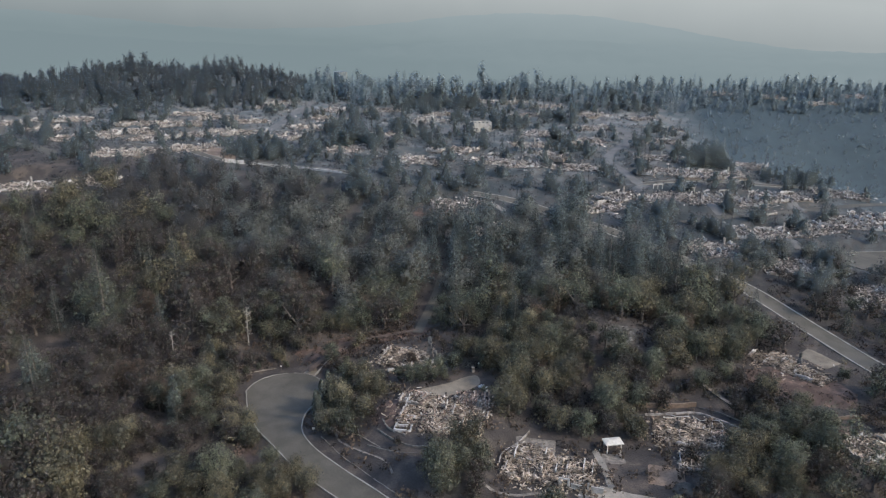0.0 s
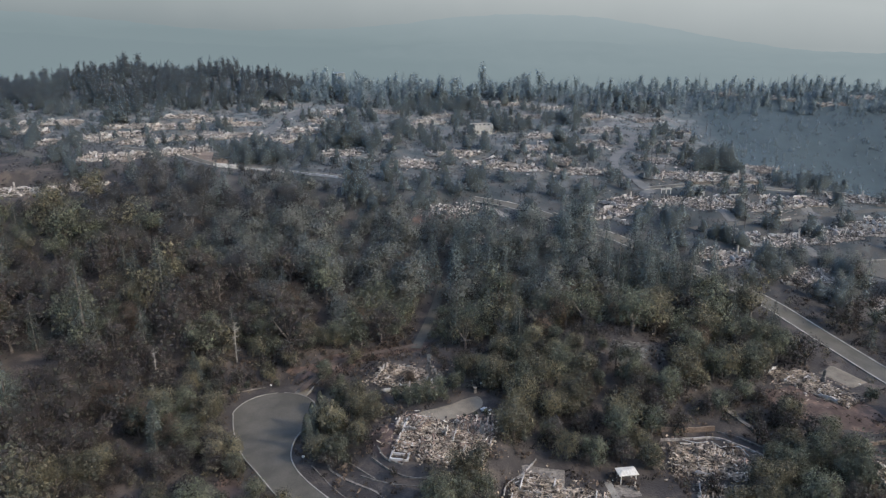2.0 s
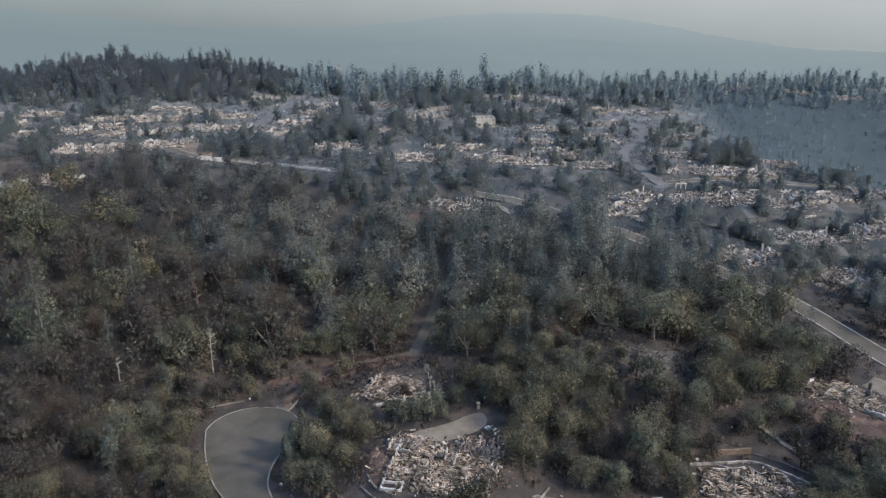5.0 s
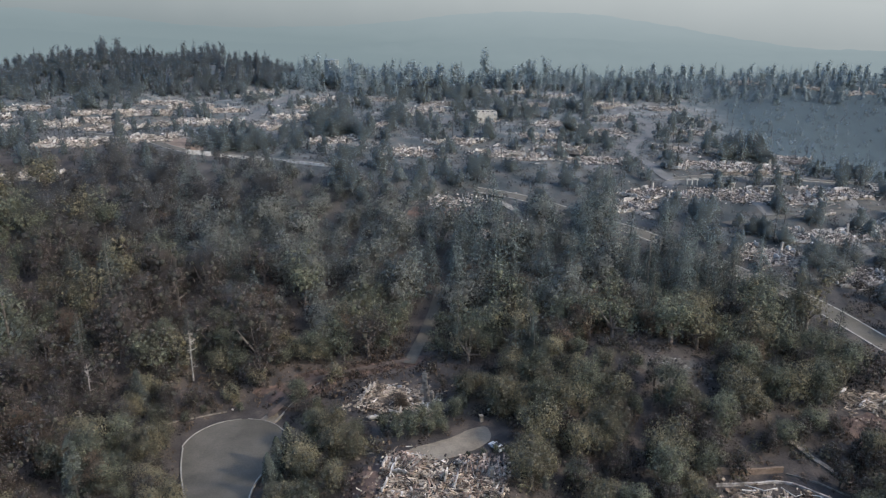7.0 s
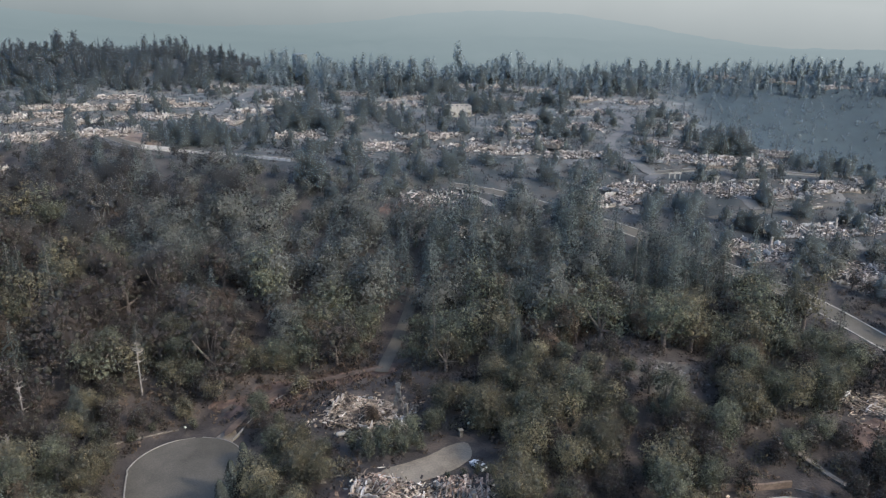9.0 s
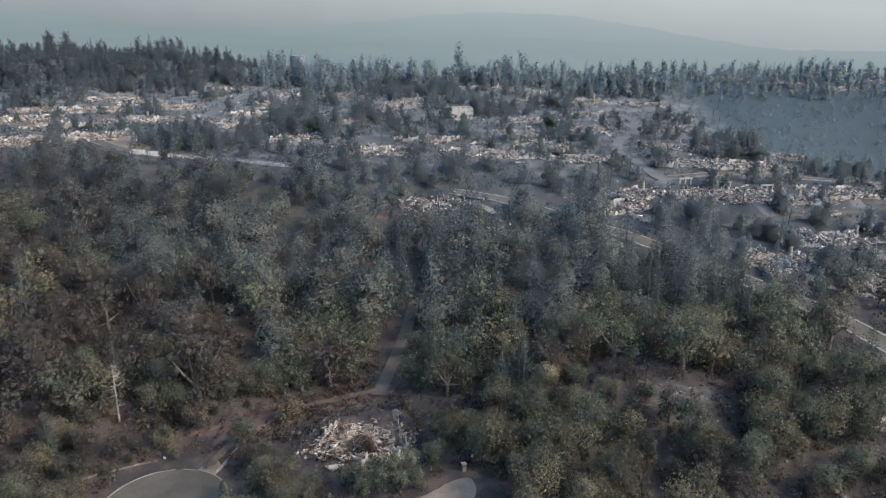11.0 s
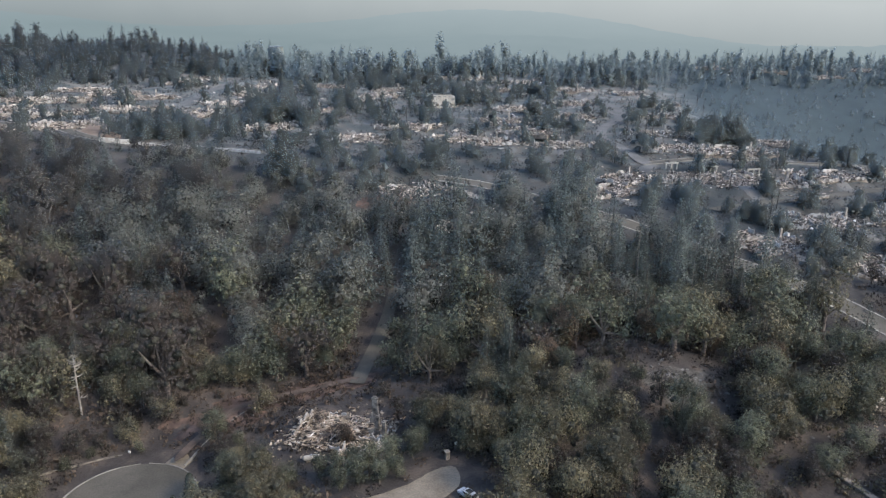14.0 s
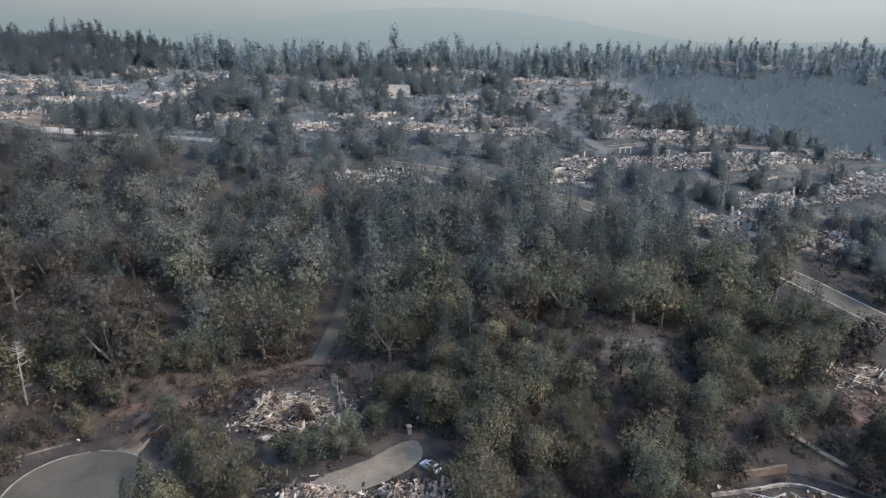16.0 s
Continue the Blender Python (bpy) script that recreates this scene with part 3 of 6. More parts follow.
def fir_shape(rng, height, width, leaves, size, low=0.04, tiers=7):
    """A full fir: stepped tiers of drooping boughs made of many small sprays, pointed at the top."""
    t = low + (1 - low) * (1 - rng.uniform(0, 1, leaves) ** 0.64)
    ang = rng.uniform(0, 2 * np.pi, leaves)
    lobe = rng.uniform(0, 2 * np.pi, tiers + 2)
    step = (t * tiers + 0.25 * np.sin(2 * ang + lobe[0])) % 1
    row = np.minimum((t * tiers).astype(int), tiers)
    reach = width / 2 * (1 - t) ** 0.8 * (1.05 - 0.42 * step) * (0.86 + 0.24 * np.sin(3 * ang + lobe[row]))
    r = reach * np.sqrt(rng.uniform(0.12, 1.0, leaves)) + 0.08
    pos = np.stack([r * np.cos(ang), r * np.sin(ang), height * t - 0.25 * r + 0.5], 1)
    nrm = np.stack([np.cos(ang) * 0.6, np.sin(ang) * 0.6, np.full(leaves, 0.7)], 1)
    crown = leaf_quads(rng, pos, nrm, size * (1.1 - 0.62 * t)[:, None], 0.5)
    wood = tube([(0, 0, -0.6), (0, 0, height * 0.5), (0, 0, height * 0.99)], [height * 0.018, height * 0.012, 0.05], 5)
    return wood, crown


def broad_shape(rng, height, width, leaves, size, lobes=7, base=0.12, spread=0.3):
    """A full-crowned tree far off: a short trunk and lobes built of leaf sprays alone."""
    up = np.linspace(base + 0.12, 0.86, lobes) + rng.uniform(-0.05, 0.05, lobes)
    ang, far = rng.uniform(0, 2 * np.pi, lobes), rng.uniform(0.1, spread, lobes) * width * (1.1 - 1.05 * up)
    centres = np.stack([far * np.cos(ang), far * np.sin(ang), height * up], 1)
    radii = width * rng.uniform(0.25, 0.33, lobes) * (1.12 - 0.42 * up)
    pick = rng.choice(lobes, leaves, p=radii / radii.sum())
    d = rng.normal(0, 1, (leaves, 3))
    d /= np.linalg.norm(d, axis=1)[:, None]
    pos = centres[pick] + d * (radii[pick] * rng.uniform(0.45, 1.12, leaves))[:, None]
    pos[:, 2] = np.maximum(pos[:, 2], 0.3)
    return tube([(0, 0, -0.6), (0.1, 0, height * 0.6)], [width * 0.035, width * 0.015], 4), leaf_quads(rng, pos, d * 0.6 + np.array((0, 0, 0.5)), size, 0.7), clumps(rng, centres, radii * 0.45, 6, 4)


def oak_shape(rng, height, width, leaves, size, lobes=15, close=0.74, around=6):
    """Forked trunk and a lobed, uneven crown. Returns (wood, crown)."""
    base = height * rng.uniform(0.2, 0.28)
    centres, radii = [], []
    for i in range(lobes):
        ang, far = rng.uniform(0, 2 * np.pi), math.sqrt(rng.uniform(0.02, 1)) * width * 0.34
        up = rng.uniform(0.3, 0.86) - 0.3 * (far / (width * 0.34)) ** 2 * rng.uniform(0.3, 1.0)
        centres.append((far * math.cos(ang), far * math.sin(ang), height * up))
        radii.append(width * rng.uniform(0.13, 0.23))
    centres, radii = np.array(centres), np.array(radii)
    centres[:, 2] = np.maximum(centres[:, 2], radii * 0.9 + 0.5)
    pick = rng.choice(lobes, leaves, p=radii ** 2 / (radii ** 2).sum())
    d = rng.normal(0, 1, (leaves, 3))
    d[:, 2] = np.abs(d[:, 2]) * np.where(rng.random(leaves) < 0.78, 1, -1)
    d /= np.linalg.norm(d, axis=1)[:, None]
    pos = centres[pick] + d * radii[pick, None] * rng.uniform(0.66, 1.2, leaves)[:, None] * np.array((1, 1, 0.9))
    middle = np.array((0, 0, height * 0.45))
    out = pos - middle
    out /= np.linalg.norm(out, axis=1)[:, None]
    crown = leaf_quads(rng, pos, d * 0.5 + out * 0.75, size, 0.6)
    core = clumps(rng, centres, radii * close, around, 4)
    wood = [tube([(0, 0, -0.6), (0.1, 0, base * 0.5), (0.15, 0.1, base)], [width * 0.045, width * 0.035, width * 0.03], 7)]
    for c in centres[:: max(1, lobes // 6)]:
        mid = np.array((0.15, 0.1, base)) * 0.5 + c * 0.5 + rng.normal(0, 0.3, 3)
        wood.append(tube([(0.15, 0.1, base * 0.95), mid, c], [width * 0.024, width * 0.015, 0.03], 5))
    return joined(wood), crown, core


def pine_shape(rng, height, width, leaves, size, sparse=0.15):
    """Straight trunk, whorls of drooping boughs, pointed and ragged."""
    boughs = max(16, int(leaves / 16))
    t = np.sort(rng.uniform(0.12, 0.97, boughs))
    ang = rng.uniform(0, 2 * np.pi, boughs)
    reach = width * 0.5 * (1 - t) ** 0.75 * rng.uniform(0.6, 1.15, boughs) + 0.25
    per = max(4, leaves // boughs)
    b = np.repeat(np.arange(boughs), per)
    along = np.sqrt(rng.uniform(0.03, 1, len(b)))
    r = reach[b] * along
    side = rng.normal(0, 0.2, len(b)) * (0.5 + reach[b] * 0.5)
    pos = np.stack([np.cos(ang[b]) * r - np.sin(ang[b]) * side, np.sin(ang[b]) * r + np.cos(ang[b]) * side,
                    height * t[b] - 0.35 * r + rng.normal(0, 0.2, len(b))], 1)
    nrm = np.stack([np.cos(ang[b]) * 0.55, np.sin(ang[b]) * 0.55, np.full(len(b), 0.8)], 1)
    crown = leaf_quads(rng, pos, nrm, size, 0.45)
    wood = [tube([(0, 0, -0.6), (0, 0, height * 0.5), (0, 0, height * 0.97)], [height * 0.02, height * 0.013, 0.03], 6)]
    return joined(wood), crown


def bush_shape(rng, height, width, leaves, size):
    d = rng.normal(0, 1, (leaves, 3))
    d[:, 2] = np.abs(d[:, 2])
    d /= np.linalg.norm(d, axis=1)[:, None]
    lump = 0.8 + 0.25 * np.sin(3 * np.arctan2(d[:, 1], d[:, 0]) + 4 * d[:, 2])
    pos = d * np.array((width / 2, width / 2, height)) * (lump * rng.uniform(0.6, 1.05, leaves))[:, None]
    return leaf_quads(rng, pos, d, size)


def snag_shape(rng, height, limbs=9):
    """A bare dead tree."""
    top = (rng.normal(0, 0.3), rng.normal(0, 0.3), height)
    wood = [tube([(0, 0, -0.5), (top[0] * 0.4, top[1] * 0.4, height * 0.5), top], [height * 0.018, height * 0.012, 0.03], 6)]
    for i in range(limbs):
        t, ang = 0.25 + 0.73 * rng.random() ** 0.8, rng.uniform(0, 2 * np.pi)
        l = height * rng.uniform(0.05, 0.19) * (1.15 - 0.7 * t)
        p = np.array((top[0] * t, top[1] * t, height * t))
        e = p + l * np.array((math.cos(ang), math.sin(ang), rng.uniform(-0.3, 0.55)))
        m = (p + e) / 2 + np.array((0, 0, -0.1 * l))
        wood.append(tube([p, m, e], [0.1, 0.07, 0.025], 4))
        wood.append(tube([m, m + (e - p) * 0.35 + rng.normal(0, 0.25 * l, 3)], [0.05, 0.02], 4))
    return joined(wood)


def tree_thing(name, label, category, shape, leaf, wood=None, group=""):
    """A tree kept far under nothing: an Empty with trunk and crown; copies are set out later."""
    ob = thing(name, label, category, group)
    hang("trunk", quads_mesh("trunk", *shape[0], wood or BARK, smooth=True), ob)
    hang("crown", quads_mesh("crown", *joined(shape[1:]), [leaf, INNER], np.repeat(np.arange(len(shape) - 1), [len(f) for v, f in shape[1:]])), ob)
    return ob


def stand(name, label, category, shapes, spots, leaf, rng, wood=None, squash=0.15, core=None, rounded=False):
    """Countless trees as one mesh: shapes are set at the spots (x, y, scale)."""
    vs, fs, ix, ns, k = [], [], [], [], 0
    which = rng.integers(0, len(shapes), len(spots))
    rot = rng.uniform(0, 2 * np.pi, len(spots))
    for s, shape in enumerate(shapes):
        sel = np.where(which == s)[0]
        if not len(sel):
            continue
        pieces = shape if isinstance(shape[0], tuple) else (shape,)
        v, f = joined(pieces)
        own = np.repeat((1, 0, 2)[:len(pieces)] if len(pieces) > 1 else (0,), [len(p[1]) for p in pieces])
        c, n = np.cos(rot[sel]), np.sin(rot[sel])
        sc = spots[sel, 2]
        tall = sc * rng.uniform(1 - squash, 1 + squash, len(sel))
        out = np.empty((len(sel), len(v), 3), np.float32)
        out[:, :, 0] = sc[:, None] * (c[:, None] * v[:, 0] - n[:, None] * v[:, 1]) + spots[sel, 0, None]
        out[:, :, 1] = sc[:, None] * (n[:, None] * v[:, 0] + c[:, None] * v[:, 1]) + spots[sel, 1, None]
        out[:, :, 2] = tall[:, None] * v[:, 2] + ground_z(spots[sel, 0], spots[sel, 1])[:, None]
        if rounded:
            way = v * (0.7, 0.7, 0) / (np.linalg.norm(v[:, :2], axis=1)[:, None] + 0.6) + np.array((0, 0, 0.75)) + rng.normal(0, 0.16, v.shape)
            lean = np.stack([c[:, None] * way[:, 0] - n[:, None] * way[:, 1], n[:, None] * way[:, 0] + c[:, None] * way[:, 1], np.broadcast_to(way[:, 2], (len(sel), len(v)))], -1).reshape(-1, 3)
            ns.append(lean / np.linalg.norm(lean, axis=1)[:, None])
        vs.append(out.reshape(-1, 3))
        fs.append((f[None] + len(v) * np.arange(len(sel))[:, None, None]).reshape(-1, 4) + k)
        ix.append(np.tile(own, len(sel)))
        k += len(v) * len(sel)
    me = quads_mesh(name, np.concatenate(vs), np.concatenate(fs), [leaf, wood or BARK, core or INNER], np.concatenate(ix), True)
    if rounded:
        me.normals_split_custom_set_from_vertices(np.concatenate(ns).astype(np.float32))
    return tagged(new(name, me), label, category, kind="stuff")

# ---- ground, distance ----
def spaced(inner0, inner1, fine, outer0, outer1):
    a = [inner0]
    s = fine
    while a[-1] > outer0:
        s *= 1.35
        a.append(a[-1] - s)
    b = [inner1]
    s = fine
    while b[-1] < outer1:
        s *= 1.35
        b.append(b[-1] + s)
    return np.array(a[::-1] + list(np.arange(inner0 + fine, inner1, fine)) + b)


gx, gy = spaced(-320, 300, 3.0, -4800, 4800), spaced(110, 720, 3.0, -4500, 4800)
GX, GY = np.meshgrid(gx, gy)
flat = np.column_stack([GX.ravel(), GY.ravel(), ground_z(GX.ravel(), GY.ravel())])
cols = len(gx)
cell = (np.arange(len(gy) - 1)[:, None] * cols + np.arange(cols - 1)[None]).ravel()
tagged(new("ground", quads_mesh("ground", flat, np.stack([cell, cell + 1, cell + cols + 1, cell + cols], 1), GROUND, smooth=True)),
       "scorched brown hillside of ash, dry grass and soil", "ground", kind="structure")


def mountain(name, label, near, far, crest, mat, foot=-66):
    """A long slope in the smoke; crest lists bearings in degrees and heights."""
    bearing = np.linspace(-64, 64, 300)
    h = np.interp(bearing, *zip(*crest))
    h = np.convolve(np.pad(h, 7, mode="edge"), np.ones(15) / 15, mode="valid")
    h = h + 3.5 * np.sin(bearing * 1.7) * np.sin(bearing * 0.6) + 1.6 * np.sin(bearing * 5.1) + 0.8 * np.sin(bearing * 11.3)
    rows = []
    for k in range(9):
        f = k / 8
        r = near + (far - near) * f
        rows.append(np.column_stack([r * np.sin(np.radians(bearing)), r * np.cos(np.radians(bearing)), foot + (h - foot) * f ** 1.2 + (6 * np.sin(bearing * 3 + k) if 0 < k < 8 else 0)]))
    v = np.concatenate(rows)
    n = len(bearing)
    c = (np.arange(8)[:, None] * n + np.arange(n - 1)[None]).ravel()
    return tagged(new(name, quads_mesh(name, v, np.stack([c, c + 1, c + n + 1, c + n], 1), mat, smooth=True)), label, "mountain", kind="structure")


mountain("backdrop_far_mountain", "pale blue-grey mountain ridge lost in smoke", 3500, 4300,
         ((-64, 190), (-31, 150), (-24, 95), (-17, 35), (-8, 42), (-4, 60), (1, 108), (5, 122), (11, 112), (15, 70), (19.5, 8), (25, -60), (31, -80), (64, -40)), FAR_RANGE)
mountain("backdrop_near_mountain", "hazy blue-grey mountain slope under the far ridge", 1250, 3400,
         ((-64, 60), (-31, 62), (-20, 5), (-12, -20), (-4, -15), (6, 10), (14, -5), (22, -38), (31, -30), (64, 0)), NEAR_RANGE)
arc = np.radians(np.linspace(-75, 75, 60))
wall = np.concatenate([np.column_stack([4750 * np.sin(arc), 4750 * np.cos(arc), np.full(60, z)]) for z in (-500, -60, 60, 200, 420, 900)])
c = (np.arange(5)[:, None] * 60 + np.arange(59)[None]).ravel()
tagged(new("backdrop_smoke_sky", quads_mesh("backdrop_smoke_sky", wall, np.stack([c, c + 1, c + 61, c + 60], 1), SMOKE_SKY, smooth=True)), "pale grey smoke-filled sky over the mountains", "sky", kind="structure")


# ---- roads ----
def ribbon(line, z, left, right, lift, thick=0.0):
    """A strip along a line between two sideways offsets."""
    d = np.gradient(line, axis=0)
    d /= np.linalg.norm(d, axis=1)[:, None]
    n = np.column_stack([d[:, 1], -d[:, 0]])
    cuts = [left + (right - left) * f for f in ((0, 0.5, 1) if not thick else (0, 1))]
    rows = [np.column_stack([line + n * np.asarray(c)[..., None] * np.ones((len(line), 1)), z + lift]) for c in cuts]
    if thick:
        rows = [np.column_stack([rows[0][:, :2], z - thick]), *rows, np.column_stack([rows[-1][:, :2], z - thick])]
    v = np.concatenate(rows)
    m = len(line)
    c = (np.arange(len(rows) - 1)[:, None] * m + np.arange(m - 1)[None]).ravel()
    return v, np.stack([c, c + m, c + m + 1, c + 1], 1)[:, ::-1]


def lay_road(key, name, label, mat, kerb=True, lift=0.0, wide=0.32):
    line, z, half = ROADS[key]
    v, f = ribbon(line, z, -half, half, 0.06 + lift)
    road = tagged(new(name, quads_mesh(name, v, f, mat, smooth=True)), label, "road", kind="structure")
    if kerb:
        for side in (-1, 1):
            a, b = side * half, side * (half + wide)
            kv, kf = ribbon(line, z, np.minimum(a, b), np.maximum(a, b), 0.2, 0.3)
            hang("kerb", quads_mesh("kerb", kv, kf, KERB), road, "pale concrete kerb")
    return road


lay_road("turning_circle", "road_cul_de_sac", "grey asphalt road ending in a round turning circle", ASPHALT)
lay_road("valley_road", "road_valley", "grey asphalt road down the hillside with pale kerbs", ASPHALT, wide=0.65)
lay_road("climbing_road", "road_climbing", "pale winding asphalt road up through burned lots", PALE_ASPHALT, False)
lay_road("middle_street", "road_middle", "grey asphalt street between burned lots", ASPHALT, False, 0.02)
lay_road("steep_lane", "road_steep", "short pale steep street", PALE_ASPHALT, False)
lay_road("upper_street", "road_upper", "grey asphalt street along the terraces", ASPHALT, lift=0.02)
lay_road("west_road", "road_west", "grey asphalt road along the top of the woods", ASPHALT, wide=0.22)
lay_road("far_west_road", "road_far_west", "broad grey asphalt road on the hillside", ASPHALT, False)
lay_road("hilltop_road", "road_hilltop", "pale street climbing to the hilltop", PALE_ASPHALT, False)
lay_road("east_court", "road_east_court", "grey asphalt court with a round end", ASPHALT)
lay_road("wooded_lane", "road_wooded_lane", "narrow shaded asphalt lane between trees", ASPHALT, False, 0.2)
lay_road("gravel_drive", "road_driveway", "pale gravel driveway beside burned houses", GRAVEL, False, 0.03)
lay_road("footpath", "footpath", "dusty earth footpath through dry brush", DUST, False, 0.08)
lay_road("spur_street", "road_spur", "pale concrete spur street", CONCRETE, False, 0.03)
lay_road("hill_street", "road_hill", "pale asphalt street on the hill", PALE_ASPHALT, False)


def apron(name, label, x, y, turn, w, d, mat, lift=0.1, ragged=0.0, seed=1):
    """A level or sloping sheet of paving or bare soil on the ground."""
    rng = np.random.default_rng(seed)
    n = 11
    u, v = np.meshgrid(np.linspace(-0.5, 0.5, n), np.linspace(-0.5, 0.5, n))
    r = np.maximum(np.abs(u), np.abs(v)) * 2
    ang = np.arctan2(v, u)
    rough = 1 + ragged * (0.5 * np.sin(3 * ang + seed) + 0.3 * np.sin(7 * ang + 2 * seed) + 0.2 * np.sin(13 * ang))
    if ragged:
        s = np.maximum(np.abs(np.cos(ang)), np.abs(np.sin(ang)))
        u, v = u * s * rough, v * s * rough
    a = radians(turn)
    px, py = x + u * w * math.cos(a) - v * d * math.sin(a), y + u * w * math.sin(a) + v * d * math.cos(a)
    pz = ground_z(px.ravel(), py.ravel()) + lift - 0.3 * (r.ravel() > 0.95)
    c = (np.arange(n - 1)[:, None] * n + np.arange(n - 1)[None]).ravel()
    return tagged(new(name, quads_mesh(name, np.column_stack([px.ravel(), py.ravel(), pz]), np.stack([c, c + 1, c + n + 1, c + n], 1), mat, smooth=True)), label, "paving" if not ragged else "soil", kind="structure")


apron("pavement_tan", "tan paved forecourt beside a burned house", 57, 152, -14, 10, 9, CLAY, 0.16)
apron("pavement_drive", "pale concrete driveway below a burned house", 43, 143, -14, 22, 7, CONCRETE, 0.14)
apron("pavement_apron", "pale concrete apron by the valley road", 126, 213, -60, 12, 8, GRAVEL, 0.22)
apron("pavement_pavilion", "dark brick-edged terrace below the pavilion", 45, 159.2, 8, 6.5, 5, GARDEN_STONE, 0.16)
apron("pavement_slab", "sooty tiled floor slab above a burned house", 24.8, 163.6, -10, 11, 8, GARDEN_STONE, 0.3)
apron("pond", "dark dried-out round garden pond beside a tan court", 60.5, 147, 0, 8, 6, STONY, 0.2, 0.1, 15)
apron("soil_slope", "bare reddish soil slope below a burned house", 112, 196, -25, 36, 26, SOIL, 0.12, 0.16, 3)
apron("soil_terrace", "bare tan soil bench above a burned house", 112, 170, 14, 14, 10, SOIL, 0.2, 0.15, 5)
apron("soil_knoll", "grey stony clearing on the knoll", 60, 214.5, 20, 22, 11, STONY, 0.12, 0.25, 8)
apron("soil_bank", "dry brown grass bank beside the turning circle", -40, 226, 10, 26, 9, SOIL, 0.1, 0.2, 4)
apron("pavement_crossing", "pale concrete crossing at the turning circle", -45, 214.4, -25, 5, 3.4, GRAVEL, 0.24)
apron("soil_path", "reddish dry bank beside the footpath", -27, 234, 10, 34, 10, SOIL, 0.04, 0.2, 12)
apron("soil_lane", "dry brown verge at the foot of the lane", -10, 239, 25, 18, 8, SOIL, 0.04, 0.2, 13)
apron("soil_verge", "dry reddish bank beside the road", -52, 160, -50, 14, 6, SOIL, 0.1, 0.2, 9)
apron("soil_yard", "reddish scorched yard beside a burned house", -15, 176, 0, 14, 16, SOIL, 0.12, 0.2, 6)
apron("soil_cut", "pale soil cutting above the west road", -133, 409, -38, 32, 15, CUT_SOIL, 0.3, 0.15, 7)
apron("soil_lot", "bare pinkish lot beside rubble", -2, 342, 5, 26, 14, SOIL, 0.15, 0.2, 11)

for k, (x, y, turn) in enumerate(WEST_TERRACE[2:] + HILL + CENTRE + EAST_HILL + TERRACE_EAST[2:] + FAR_EAST[:9]):
    way = math.radians(turn + (-90 if k % 3 else 0))
    reach = 12 + k % 4
    if open_gap([x + reach * math.cos(way)], [y + reach * math.sin(way)])[1][0] > 0:
        apron("pavement_lot", "cracked pale concrete drive of a burned lot", x + reach * math.cos(way), y + reach * math.sin(way), math.degrees(way), 9 + k % 3 * 3, 4.5 + k % 2 * 2, PALE_ASPHALT, 0.22)

# ---- burned houses ----
def ragged_wall(rng, length, high, thick=0.28, drop=0.6):
    """A standing piece of wall with a broken top."""
    n = max(3, int(length / 0.7) + 1)
    xs = np.linspace(-length / 2, length / 2, n)
    top = np.clip(high * (1 - drop * rng.random(n)), 0.25, None)
    bm = bmesh.new()
    rows = [[bm.verts.new((x, s * thick / 2, z)) for x, z in ((x, zz) for x, zz in zip(xs, np.full(n, -0.4) if low else top))] for s in (-1, 1) for low in (True, False)]
    for i in range(n - 1):
        for a, b in ((0, 1), (3, 2), (1, 3), (2, 0)):
            bm.faces.new((rows[a][i], rows[a][i + 1], rows[b][i + 1], rows[b][i]))
    for i in (0, n - 1):
        bm.faces.new([rows[k][i] for k in (0, 1, 3, 2)])
    bmesh.ops.recalc_face_normals(bm, faces=bm.faces)
    return bm


def chimney_bm(high=5.5, w=1.5, d=0.9):
    """Masonry chimney: hearth, shoulders, stack and cap."""
    bm = box_bm(w, d, high * 0.3, edge=0.04)
    box_bm(w * 0.78, d * 0.9, high * 0.14, z=high * 0.3, edge=0.12, bm=bm)
    box_bm(w * 0.52, d * 0.75, high * 0.5, z=high * 0.44, edge=0.03, bm=bm)
    box_bm(w * 0.62, d * 0.88, high * 0.05, z=high * 0.93, edge=0.02, bm=bm)
    box_bm(w * 0.3, d * 0.4, high * 0.05, z=high * 0.98, edge=0.02, bm=bm)
    return bm


